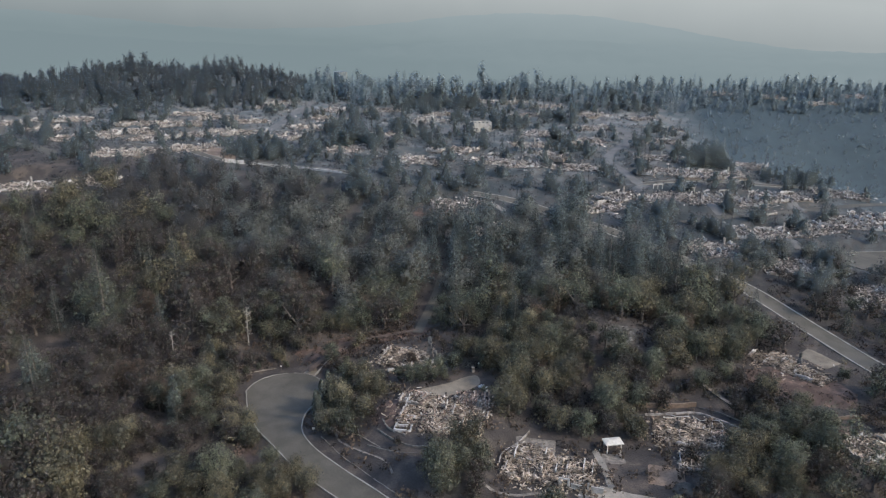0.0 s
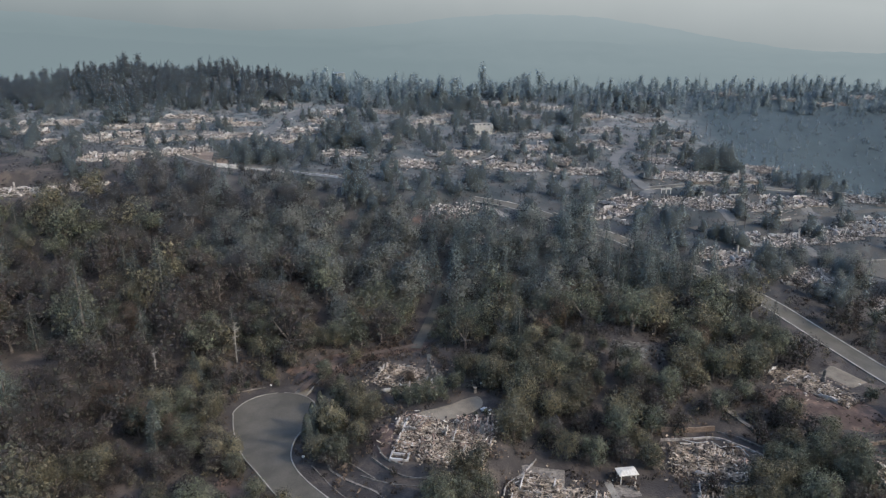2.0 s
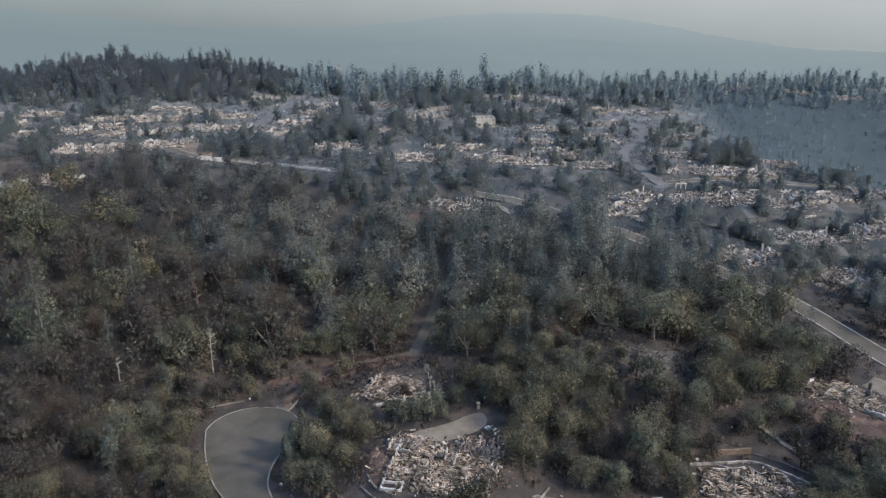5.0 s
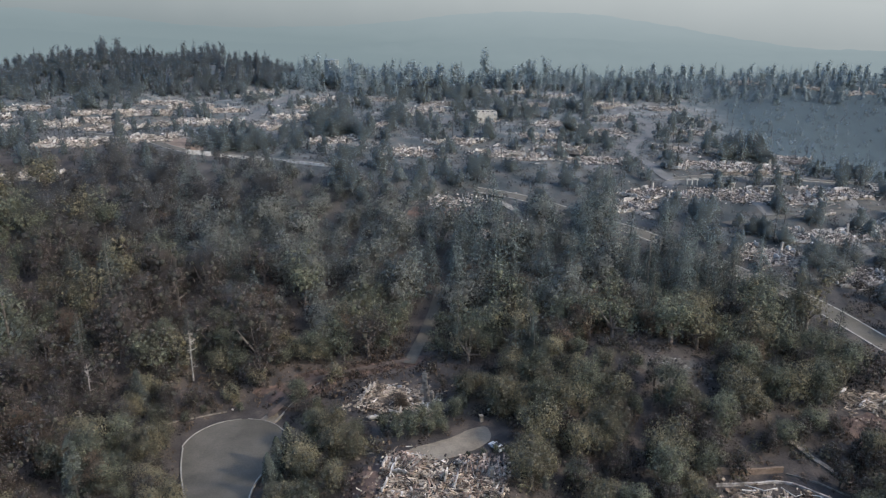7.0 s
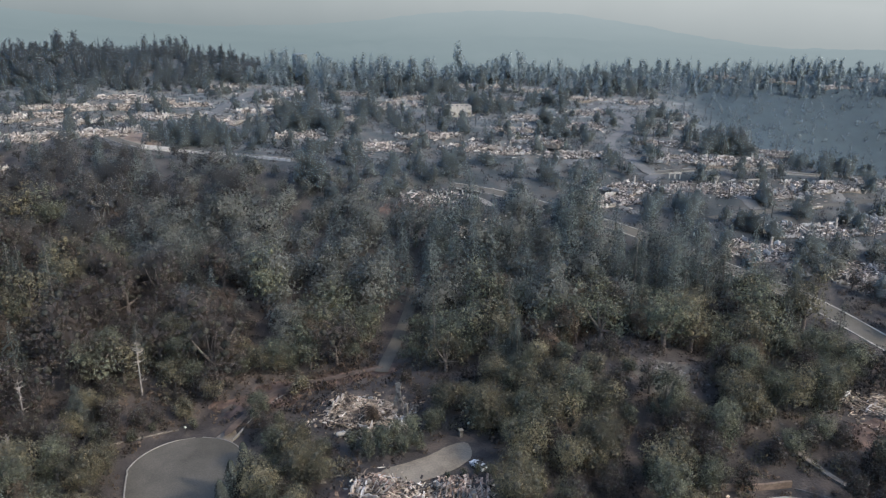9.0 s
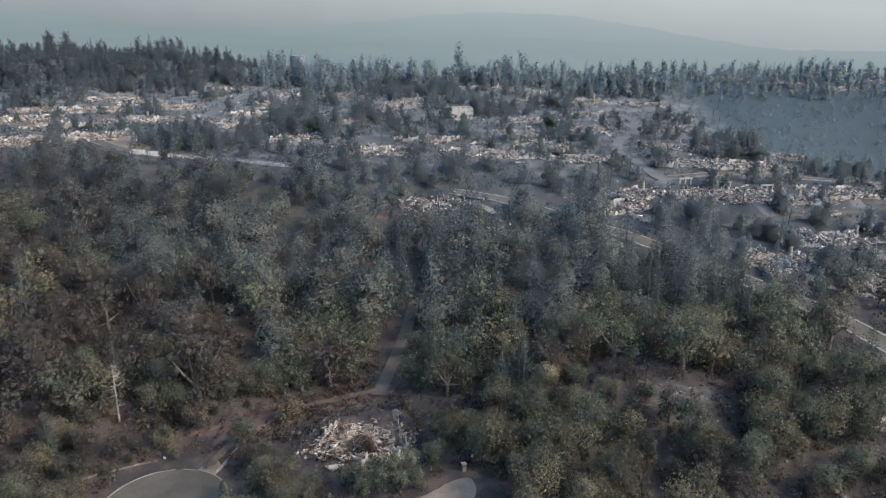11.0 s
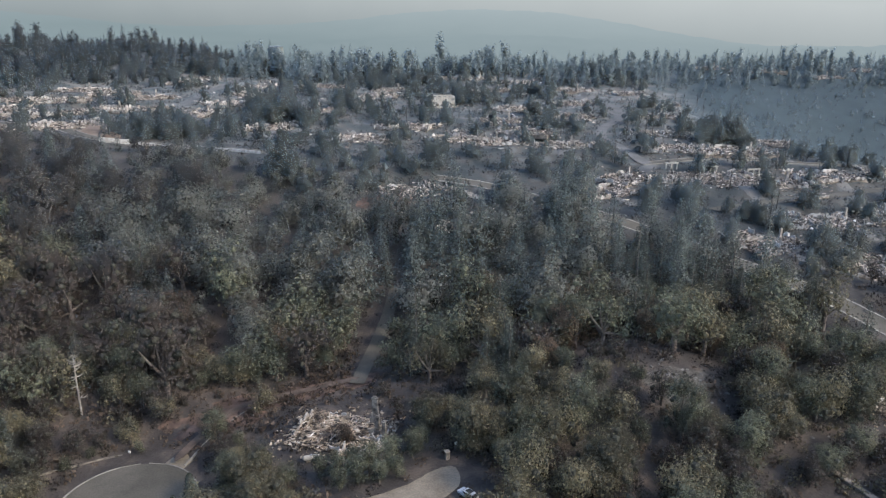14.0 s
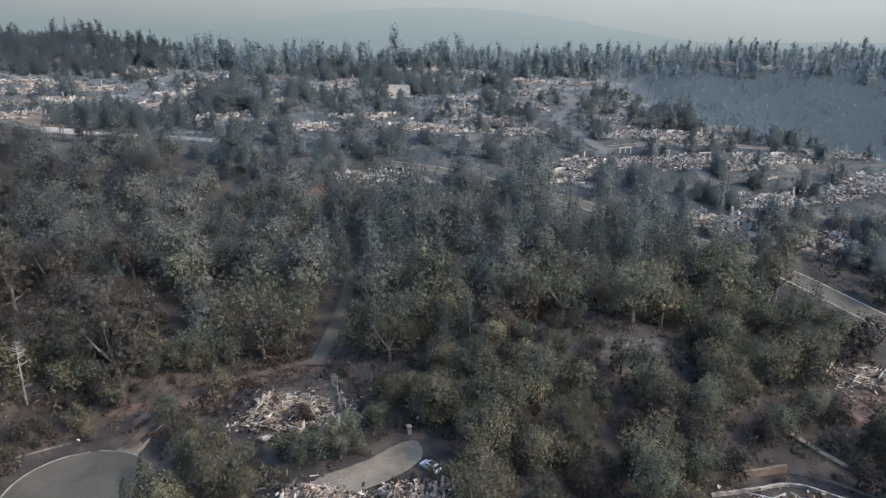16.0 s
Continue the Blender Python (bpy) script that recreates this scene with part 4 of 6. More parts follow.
def rubble(rng, wings, count, heap=0.9, small=0.35, large=2.2):
    area = np.array([w * d for _, _, w, d in wings])
    pick = rng.choice(len(wings), count, p=area / area.sum())
    wg = np.array(wings)[pick]
    x = wg[:, 0] + rng.uniform(-0.53, 0.53, count) * wg[:, 2]
    y = wg[:, 1] + rng.uniform(-0.53, 0.53, count) * wg[:, 3]
    lump = np.sin(x * 0.9 + wings[0][2]) * np.sin(y * 0.8 + 2) + 0.6 * np.sin(x * 2.1 - y * 1.3) + 0.4 * np.sin(x * 0.4 + y * 2.6)
    keep = (lump > rng.normal(-0.75, 0.45, count))
    stray = rng.random(count) < 0.09
    x, y = x + np.where(stray, rng.normal(0, 2.6, count), 0), y + np.where(stray, rng.normal(0, 2.6, count), 0)
    x, y, count = x[keep], y[keep], int(keep.sum())
    mound = 0.5 + 0.5 * np.sin(x * 0.55 + wings[0][2]) * np.sin(y * 0.6 + 1)
    z = 0.25 + heap * mound * rng.uniform(0, 1, count) ** 1.4
    beam = rng.random(count) < 0.42
    length = (small + (large - small) * rng.random(count) ** 1.7) * np.where(beam, 2.0, 1.0)
    sizes = np.stack([length, np.where(beam, rng.uniform(0.12, 0.28, count), length * rng.uniform(0.35, 0.9, count)), np.where(beam, 0.16, rng.uniform(0.06, 0.3, count))], 1)
    lie = rng.choice(np.radians((0, 90, 45)), count, p=(0.45, 0.4, 0.15)) + rng.normal(0, 0.3, count)
    tilt = np.where(rng.random(count) < 0.12, 0.9, 0.28)
    return boxes(np.stack([x, y, z], 1), sizes, rng.normal(0, 1, count) * tilt, rng.normal(0, 1, count) * tilt, lie, rng, 0.22)


def burned_house(label, place, wings, seed, count, chimneys=(), walls=10, high=1.6, mat=None, group="", heap=0.9, small=0.35, large=2.2):
    """What fire leaves of a house: foundations, rubble, broken walls, chimneys."""
    rng = np.random.default_rng(seed)
    x, y, turn = place
    ob = thing("burned_house", label, "ruin", group, pose(x, y, gz(x, y), 0, 0, turn))
    for cx, cy, w, d in wings:
        part("foundation", box_bm(w, d, 1.9, cx, cy, -1.75, 0.05), SLAB, ob, "soot-stained concrete foundation")
    v, f = rubble(rng, wings, count, heap, small, large)
    hang("rubble", quads_mesh("rubble", v, f, mat or DEBRIS), ob, "pale ash-covered rubble of roof and walls")["kind"] = "stuff"
    if seed < 30:
        bx, by, bw, bd = np.array(wings)[rng.integers(0, len(wings), count // 11)].T
        n = len(bx)
        px, py = bx + rng.uniform(-0.5, 0.5, n) * bw, by + rng.uniform(-0.5, 0.5, n) * bd
        lie = 0.9 * np.sin(px * 0.35 + seed) + 0.7 * np.sin(py * 0.3) + np.where(rng.random(n) < 0.25, 1.57, 0) + rng.normal(0, 0.18, n)
        size = np.stack([0.7 + 2.0 * rng.random(n) ** 1.8, rng.uniform(0.08, 0.34, n), rng.uniform(0.04, 0.1, n)], 1)
        v, f = boxes(np.stack([px, py, 0.55 + heap * rng.random(n)], 1), size, rng.normal(0, 0.25, n), rng.normal(0, 0.16, n), lie, rng, 0.12)
        hang("fallen_board", quads_mesh("fallen_board", v, f, mat or DEBRIS), ob, "long fallen boards and roof sheets")["kind"] = "stuff"
    for i in range(walls):
        cx, cy, w, d = wings[rng.integers(len(wings))]
        side = rng.integers(5)
        length = rng.uniform(2.0, 5.5)
        wall_ob = part("wall", ragged_wall(rng, length, high * rng.uniform(0.5, 1.3)), PLASTER if rng.random() < (0.35 if seed >= 30 else 0.3) else BLOCK, ob, "broken scorched wall")
        along = rng.uniform(-0.5, 0.5)
        if side < 2:
            wall_ob.matrix_basis = pose(cx + along * (w - length), cy + (side - 0.5) * (d - 0.3), 0.25)
        else:
            wall_ob.matrix_basis = pose(cx + ((side - 2.5) if side < 4 else along * 0.8) * (w - 0.3), cy + along * (d - length), 0.25, 0, 0, 90)
    for cx, cy, h, a in chimneys:
        part("chimney", chimney_bm(h, *((2.4, 0.7) if h > 6 else (1.5, 0.9))), SOOT if seed < 30 else BLOCK, ob, "bare masonry chimney").matrix_basis = pose(cx, cy, 0.2, 0, 0, a)
    return ob


burned_house("pale rubble of a burned house with bare chimneys", RUIN_A, [(0, 0, 19, 12), (7, -6, 9, 9)], 11, 6500, [(5.5, 4.5, 7.0, 0), (9.5, -1.5, 5.5, 90), (7, 1.5, 4.5, 0)], 16, 2.3, small=0.08, large=0.95)
RUIN_B_THING = burned_house("pinkish rubble of a large burned house", RUIN_B, [(-2, -1, 18, 15), (8, 1, 10, 12), (-9, 4, 8, 7), (4, -8, 16, 7)], 12, 10500, [(10, 3, 3.0, 20)], 26, 1.7, small=0.08, large=0.95, mat=ROOF_CLAY)
RUIN_C_THING = burned_house("cream rubble of a burned house on a terrace", RUIN_C, [(0, 0, 22, 12), (-5, 5, 9, 6)], 13, 6500, [], 18, 1.5, small=0.08, large=0.95)
RUIN_D_THING = burned_house("grey rubble of a burned house among scorched trees", RUIN_D, [(0, 0, 18, 13), (1, -14, 9, 7)], 14, 4200, [(-3, 2, 2.4, 0)], 14, 1.3, small=0.08, large=1.0)
burned_house("cream rubble strip of a burned house on bare soil", RUIN_E, [(0, 0, 25, 7.5), (-4, 3, 8, 6)], 15, 3400, [(1, 6, 4.0, 0)], 12, 1.4, small=0.08, large=1.0)
burned_house("rubble of a burned house behind a tan soil bench", RUIN_F, [(0, 0, 17, 10)], 16, 1600, [], 10, 1.8, small=0.1, large=1.3)

PINK = debris_material("scorched_pink_roof", [(0.0, (0.09, 0.07, 0.056)), (0.2, (0.23, 0.155, 0.12)), (0.45, (0.33, 0.245, 0.19)), (0.7, (0.42, 0.32, 0.25)), (0.9, (0.52, 0.43, 0.35))])


def collapsed_roof(house, x, y, turn, w, d, pitch, seed):
    """A fallen roof slope: broken sheets with the rafters still in a row."""
    rng = np.random.default_rng(seed)
    n = int(w * d * 5)
    u, v = rng.uniform(-w / 2, w / 2, n), rng.uniform(-d / 2, d / 2, n)
    sag = 0.35 * np.sin(u * 0.8 + seed) * np.cos(v * 0.5)
    sv, sf = boxes(np.stack([u, v, sag + rng.normal(0, 0.12, n)], 1), np.stack([0.2 + 0.9 * rng.random(n) ** 2, rng.uniform(0.15, 0.5, n), np.full(n, 0.06)], 1), rng.normal(0, 0.3, n), rng.normal(0, 0.3, n), rng.normal(1.2, 0.5, n), rng, 0.3)
    slope = hang("roof", quads_mesh("roof", sv, sf, PINK), house, "collapsed pinkish roof slope", pose(x, y, 0.6 + d / 2 * math.sin(radians(pitch)), pitch, 0, turn))
    for k, ux in enumerate(np.arange(-w / 2 + 0.4, w / 2, 1.1)):
        part("rafter", box_bm(0.11, d * rng.uniform(0.4, 0.85), 0.16, 0, 0, 0.1, 0.02), BLOCK if k % 3 else CHAR, slope, "scorched rafter").matrix_basis = pose(ux, rng.uniform(-0.8, 0.8), 0.05 + 0.3 * math.sin(ux), rng.uniform(-8, 8), 0, rng.uniform(-22, 22))


collapsed_roof(RUIN_B_THING, 8.5, 4.6, 12, 10.5, 6.5, 24, 3)
collapsed_roof(RUIN_B_THING, -8.6, 3.2, -30, 7, 5, 18, 5)
collapsed_roof(RUIN_D_THING, 9.5, -1, -28, 6, 4.5, 16, 7)
# pale garage front of the terrace house
for gx0, gw, gh in ((3.4, 0.5, 2.4), (5.6, 0.5, 2.5), (7.6, 2.6, 1.5), (10.4, 0.5, 2.5), (12.6, 3.0, 1.7)):
    part("garage_wall", box_bm(gw, 0.35, gh, gx0, -5.6, 0.1, 0.04), SHELL_WALL, RUIN_C_THING, "pale piece of the garage front")
part("garage_lintel", box_bm(2.7, 0.4, 0.35, 4.5, -5.6, 2.5, 0.03), SHELL_WALL, RUIN_C_THING)
# bent pale pipes over the rubble
for run in (((-6, 7.6), (-2.6, 4.8), (0.6, 8.2)), ((1.4, 8.6), (3.2, 4.2), (5.6, 7.4), (8.2, 5.6), (10.4, 3.4))):
    pv, pf = tube([(px, py, 1.1 + 1.3 * (k % 2)) for k, (px, py) in enumerate(run)], [0.11] * len(run), 6)
    hang("pipe", quads_mesh("pipe", pv, pf, PLASTER, smooth=True), RUIN_D_THING, "bent pale pipe")

PATTERNS = []
for seed, wings in enumerate(([(-2, 0, 19, 15), (9, 9, 11, 10)], [(0, -2, 23, 14), (-5, 10, 12, 10)], [(-6, 0, 13, 21), (8, -3, 12, 15)], [(0, 0, 27, 15)], [(2, 2, 19, 17), (-10, -7, 10, 10)])):
    PATTERNS.append((wings, 30 + seed))
FAR_RUINS = {}


def set_ruins(rows, label, group):
    """Burned houses of a street: the first of each pattern is built, the others repeat it."""
    for i, (x, y, turn) in enumerate(rows):
        wings, seed = PATTERNS[(i + len(rows)) % len(PATTERNS)]
        if seed not in FAR_RUINS:
            FAR_RUINS[seed] = burned_house(label, (x, y, turn), wings, seed, 1500, [(4, 2, 4.6, 0)] if seed % 2 else [], 22, 1.9, mat=DEBRIS_ASH, group=group, small=0.25, large=1.35, heap=1.5)
        else:
            tagged(copy_thing(FAR_RUINS[seed], pose(x, y, gz(x, y), 0, 0, turn)), label, "ruin", group)


set_ruins(UPPER_WEST, "ash-white rubble of a burned house on the west slope", "burned houses of the west slope")
set_ruins(WEST_TERRACE, "ash-white rubble of a burned house on a terrace", "burned houses of the terrace")
set_ruins(HILL, "pale rubble of a burned house near the hilltop", "burned houses of the hilltop")
set_ruins(CENTRE, "pale rubble of a burned house in the middle streets", "burned houses of the middle streets")
set_ruins(EAST_HILL, "pale rubble of a burned house by the climbing road", "burned houses by the climbing road")
set_ruins(TERRACE_EAST, "pale rubble of a burned house along the upper street", "burned houses of the upper street")
set_ruins(FAR_EAST, "pale rubble of a burned house by the east court", "burned houses by the east court")

# ---- trees ----
def scatter(x0, x1, y0, y1, pitch, seed):
    """Uneven spots over a stretch of the plan."""
    rng = np.random.default_rng(seed)
    x, y = np.meshgrid(np.arange(x0, x1, pitch), np.arange(y0, y1, pitch))
    x, y = x.ravel() + rng.uniform(-0.45, 0.45, x.size) * pitch, y.ravel() + rng.uniform(-0.45, 0.45, x.size) * pitch
    return x, y, rng


CLEARINGS = ((75, 305, 6.5), (-132, 404, 13), (-68, 221, 5.5), (-12, 193, 5), (-7, 236, 6), (-17, 229, 8), (-24, 207, 9), (-24, 216, 7), (4, 206, 4), (-1, 217, 4), (-4, 231, 4), (-17, 235, 4), (-9, 239, 4), (-37, 230, 5), (-11, 211, 13.5), (-4, 199, 9), (0, 174, 16), (14, 190, 5), (27, 154, 14), (69, 170, 11), (112, 208, 12), (-40, 226, 5), (-27, 235, 4), (46, 163, 6), (61, 214, 9), (126, 213, 7), (113, 198, 18), (-16, 164, 9), (-52, 160, 6), (58, 152, 9), (43, 143, 12), (112, 171, 9), (-2, 342, 12), (9, 196, 6), (2, 338, 12), (76, 183, 6))


def clear(x, y, margin=0.0):
    ok = np.ones(len(x), bool)
    for cx, cy, r in CLEARINGS:
        ok &= np.hypot(x - cx, y - cy) > r + margin
    return ok


def wood_edge(x):
    """Where the close woodland ends up the slope."""
    return np.interp(x, (-320, -220, -150, -110, -60, -25, 0, 40, 60, 80, 100, 112), (325, 330, 386, 381, 368, 338, 324, 318, 312, 304, 291, 274))


near_rng = np.random.default_rng(5)
OAKS = [
    tree_thing("oak_tree", "green live oak with a broad lobed crown", "tree", oak_shape(near_rng, 14.5, 15, 6200, 0.28, 34, 0.38, 5), LEAF_GREEN, group="near trees"),
    tree_thing("oak_tree", "dark green live oak with an uneven crown", "tree", oak_shape(near_rng, 16.5, 13.5, 6200, 0.28, 32, 0.38, 5), LEAF_GREEN, group="near trees"),
    tree_thing("oak_tree", "dusty olive oak with a rounded crown", "tree", oak_shape(near_rng, 14, 14.5, 6200, 0.28, 36, 0.38, 5), LEAF_OLIVE, group="near trees"),
    tree_thing("oak_tree", "ash-dusted olive oak with clumped foliage", "tree", oak_shape(near_rng, 13, 12, 5000, 0.28, 30, 0.38, 5), LEAF_OLIVE, group="near trees"),
    tree_thing("oak_tree", "scorched brown oak with thin foliage", "tree", oak_shape(near_rng, 14, 13.5, 4400, 0.27, 28, 0.34, 5), LEAF_SCORCHED, CHAR, "near trees"),
    tree_thing("oak_tree", "heat-browned oak with a loose crown", "tree", oak_shape(near_rng, 13, 12.5, 4300, 0.27, 26, 0.34, 5), LEAF_SCORCHED, CHAR, "near trees"),
]
PINES = [
    tree_thing("pine_tree", "dark green pine with ragged boughs", "tree", pine_shape(near_rng, 20, 10, 2500, 0.42), NEEDLE, group="near pines"),
    tree_thing("pine_tree", "tall dark pine with drooping boughs", "tree", pine_shape(near_rng, 22, 11, 2700, 0.42), NEEDLE, group="near pines"),
]


def plant(kind, x, y, scale, turn, tall=1.0):
    """The first planting uses the tree itself, later ones copies."""
    m = pose(x, y, gz(x, y), 0, 0, turn) @ Matrix.Diagonal((scale, scale, scale * tall, 1))
    if "planted" in kind:
        return copy_thing(kind, m)
    kind["planted"] = 1
    kind.matrix_basis = m
    return kind


x, y, rng = scatter(-122, 150, 122, 226, 6.5, 21)
road_gap, plot_gap = open_gap(x, y)
ok = (np.abs(x) < 0.62 * y + 4) & (road_gap > 2.4) & (plot_gap > -0.5) & clear(x, y, 0.5)
ok &= ~((x > -36) & (x < 40) & (y < 168) & (rng.random(len(x)) < 0.85))
ok &= ~((x > -46) & (x < -14) & (y > 180) & (y < 200) & (rng.random(len(x)) < 0.1))
ok &= ~((x > 96) & (y > 185) & (y < 215) & (rng.random(len(x)) < 0.45))
inner = (x > -88) & (x < 108)
edge_x, edge_y = x[ok & ~inner], y[ok & ~inner]
ok &= inner
for px, py, gap in zip(x[ok], y[ok], road_gap[ok]):
    r = rng.random()
    room = min(1.0, max(0.5, (gap + 2.5) / 8))
    brown = 0.5 if px > 30 and py < 215 else 0.8 if px < -58 else 0.2
    if px < -75 and r < 0.09:
        plant(PINES[rng.integers(2)], px, py, rng.uniform(0.7, 1.0), rng.uniform(0, 360))
    elif rng.random() < brown:
        plant(OAKS[4 + rng.integers(2)], px, py, room * rng.uniform(0.5, 0.95), rng.uniform(0, 360), rng.uniform(0.85, 1.15))
    else:
        plant(OAKS[rng.choice(4, p=(0.2, 0.18, 0.34, 0.28))], px, py, room * rng.uniform(0.5, 1.0), rng.uniform(0, 360), rng.uniform(0.85, 1.2))

# close woodland beyond
wood_rng = np.random.default_rng(8)
mid_oaks = [oak_shape(wood_rng, 16, 16, 1250, 0.45, 18, 0.3, 5), oak_shape(wood_rng, 14, 15, 1200, 0.45, 17, 0.3, 5), oak_shape(wood_rng, 18, 14.5, 1250, 0.45, 18, 0.3, 5)]
mid_pines = [fir_shape(wood_rng, 19, 14, 1150, 0.55, 0.06, 8), fir_shape(wood_rng, 22, 15, 1250, 0.55, 0.1, 9), fir_shape(wood_rng, 16, 13.5, 1050, 0.55, 0.05, 6)]
x, y, rng = scatter(-300, 240, 128, 400, 8.4, 31)
road_gap, plot_gap = open_gap(x, y)
far = (y > 226) | (np.abs(x) > 0.62 * y + 4)
lane = (np.hypot(x + 5, (y - 258) / 2) < 14) | ((x > 40) & (x < 115) & (y > 260) & (y < 325))
ok = far & (road_gap > np.where(lane, 2.6, 2.0)) & (plot_gap > 1) & clear(x, y) & ((y < wood_edge(x) + rng.normal(0, 4, len(x))) | (x > 120)) & ((x < 112) | ((x > 126) & (y < 300) & (rng.random(len(x)) < 0.85))) & (x > -30 - 0.66 * y) & (x < 60 + 0.8 * y)
x, y = x[ok], y[ok]
r = rng.random(len(x))
patch = np.sin(x / 21 + 1) * np.sin(y / 17) + 0.5 * np.sin(x / 9 + y / 13)
crest = (y > wood_edge(x) - 34) & (x > -15) & (x < 115)
conifer = (crest & (r < 0.5)) | (r < 0.1 + 0.2 * (patch > 0.35)) | ((np.hypot(x - 10, y - 290) < 26) & (r < 0.7)) | ((np.hypot(x - 80, y - 275) < 20) & (r < 0.7))
brown = ~conifer & (rng.random(len(x)) < np.where((x < -50) & (y < 300), 0.65, np.where(x > 120, 0.75, 0.15)))
olive = ~conifer & ~brown & (rng.random(len(x)) < 0.42)
green = ~conifer & ~brown & ~olive
spot = np.column_stack([x, y, (0.62 + 0.72 * rng.random(len(x)) ** 1.6) * np.where((np.hypot(x - 8, y - 285) < 30) | (np.hypot(x - 82, y - 280) < 24) | (crest & conifer), 1.15, 1.0) * np.where((np.abs(x) < 30) & (y > 272) & (y < 345), 1, np.clip((road_gap[ok] + 2.5) / 8, 0.45, 1)) * np.where(x > 120, 0.7, np.where(x < -30, np.where((x < -95) & (x > -165), np.interp(wood_edge(x) - y, (0, 45), (0.42, 1.0)), np.interp(wood_edge(x) - y, (0, 40), (0.6, 1.0))), 1.0))])
high = spot[:, 1] + rng.normal(0, 12, len(spot)) > 264 + 0.45 * np.clip(-40 - spot[:, 0], 0, 200)
# High stands take the haze-lifted colours; those to the west a browner one
darker = spot[:, 0] + rng.normal(0, 16, len(spot)) < -92
for name, what, leaf, shapes, sel in (("upper_oak_woodland", "haze-toned green oak woodland high on the slope", LEAF_HAZY_GREEN, mid_oaks, high & ~conifer & ~darker),
                                      ("west_oak_woodland", "haze-toned brown oak woodland on the west slope", LEAF_WEST, mid_oaks, high & ~conifer & darker),
                                      ("upper_pine_woodland", "haze-toned pines high on the slope", NEEDLE_HAZY, mid_pines, high & conifer)):
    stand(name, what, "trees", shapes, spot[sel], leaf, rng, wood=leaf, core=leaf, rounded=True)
green, olive, brown, conifer = green & ~high, olive & ~high, brown & ~high, conifer & ~high
edge = np.column_stack([edge_x, edge_y, rng.uniform(0.45, 0.95, len(edge_x))])
part_brown = rng.random(len(edge)) < 0.85
stand("green_oak_woodland", "dense dark green oak woodland on the slope", "trees", mid_oaks, spot[green], LEAF_GREEN, rng, core=LEAF_GREEN)
stand("olive_oak_woodland", "dusty olive oaks in dense woodland", "trees", mid_oaks, np.concatenate([spot[olive], edge[~part_brown]]), LEAF_OLIVE, rng, core=LEAF_OLIVE)
stand("scorched_oak_woodland", "heat-browned oaks in dense woodland", "trees", mid_oaks, np.concatenate([spot[brown], edge[part_brown]]), LEAF_SCORCHED, rng)
x0, y0, rng0 = scatter(60, 112, 238, 292, 8.2, 37)
keep0 = (open_gap(x0, y0)[0] > 3.5) & (y0 < 326 - 0.55 * x0) & (y0 > 306 - 0.75 * x0) & (rng0.random(len(x0)) < 0.8)
stand("roadside_firs", "tall dark firs screening the valley road", "trees", mid_pines, np.column_stack([x0, y0, rng0.uniform(0.6, 0.95, len(x0))])[keep0], NEEDLE, rng0)
stand("pine_woodland", "dark pines rising from the oak woodland", "trees", mid_pines, spot[conifer], NEEDLE, rng)

# streets: scattered trees, bare poles
far_oaks = [broad_shape(wood_rng, 8.5, 12.5, 330, 0.6, 8, 0.1, 0.46), broad_shape(wood_rng, 7.2, 11, 300, 0.6, 7, 0.1, 0.46), broad_shape(wood_rng, 10, 11.5, 330, 0.6, 8, 0.1, 0.42)]
far_pines = [fir_shape(wood_rng, 16, 11, 420, 0.66), fir_shape(wood_rng, 13.5, 10.5, 380, 0.66), fir_shape(wood_rng, 19, 12, 460, 0.7, 0.05, 8), fir_shape(wood_rng, 18, 9.5, 400, 0.64, 0.1, 7)]
ridge_oaks = [broad_shape(wood_rng, 15, 13, 330, 0.8, 8, 0.02), broad_shape(wood_rng, 13, 12.5, 300, 0.8, 7, 0.02), broad_shape(wood_rng, 17, 12, 340, 0.8, 9, 0.02)]
x, y, rng = scatter(-340, 270, 262, 650, 7.6, 41)
road_gap, plot_gap = open_gap(x, y)
clump = np.sin(x / 26 + 2) * np.sin(y / 19 + 1) + 0.4 * np.sin(x / 11 - y / 9)
ok = (y > wood_edge(x)) & (road_gap > 3) & (plot_gap > 0.5) & (open_gap(x, y + 7)[1] > 0) & ((open_gap(x, y + 14)[1] > -1) | (rng.random(len(x)) < 0.25)) & clear(x, y) & (x > -30 - 0.66 * y) & (x < 60 + 0.8 * y) & ((x > -40) | (open_gap(x, y + 9)[0] > 2)) & (rng.random(len(x)) < 0.28 + 0.45 * (clump > 0.35) + 0.35 * ((x > 120) & (y < 352)))
ok &= x < np.interp(y, (380, 470, 560, 690), (240, 182, 172, 190))
x, y, clump = x[ok], y[ok], clump[ok]
spot = np.column_stack([x, y, rng.uniform(0.6, 1.15, len(x))])
pine = rng.random(len(x)) < 0.05 + 0.2 * (clump > 0.75)
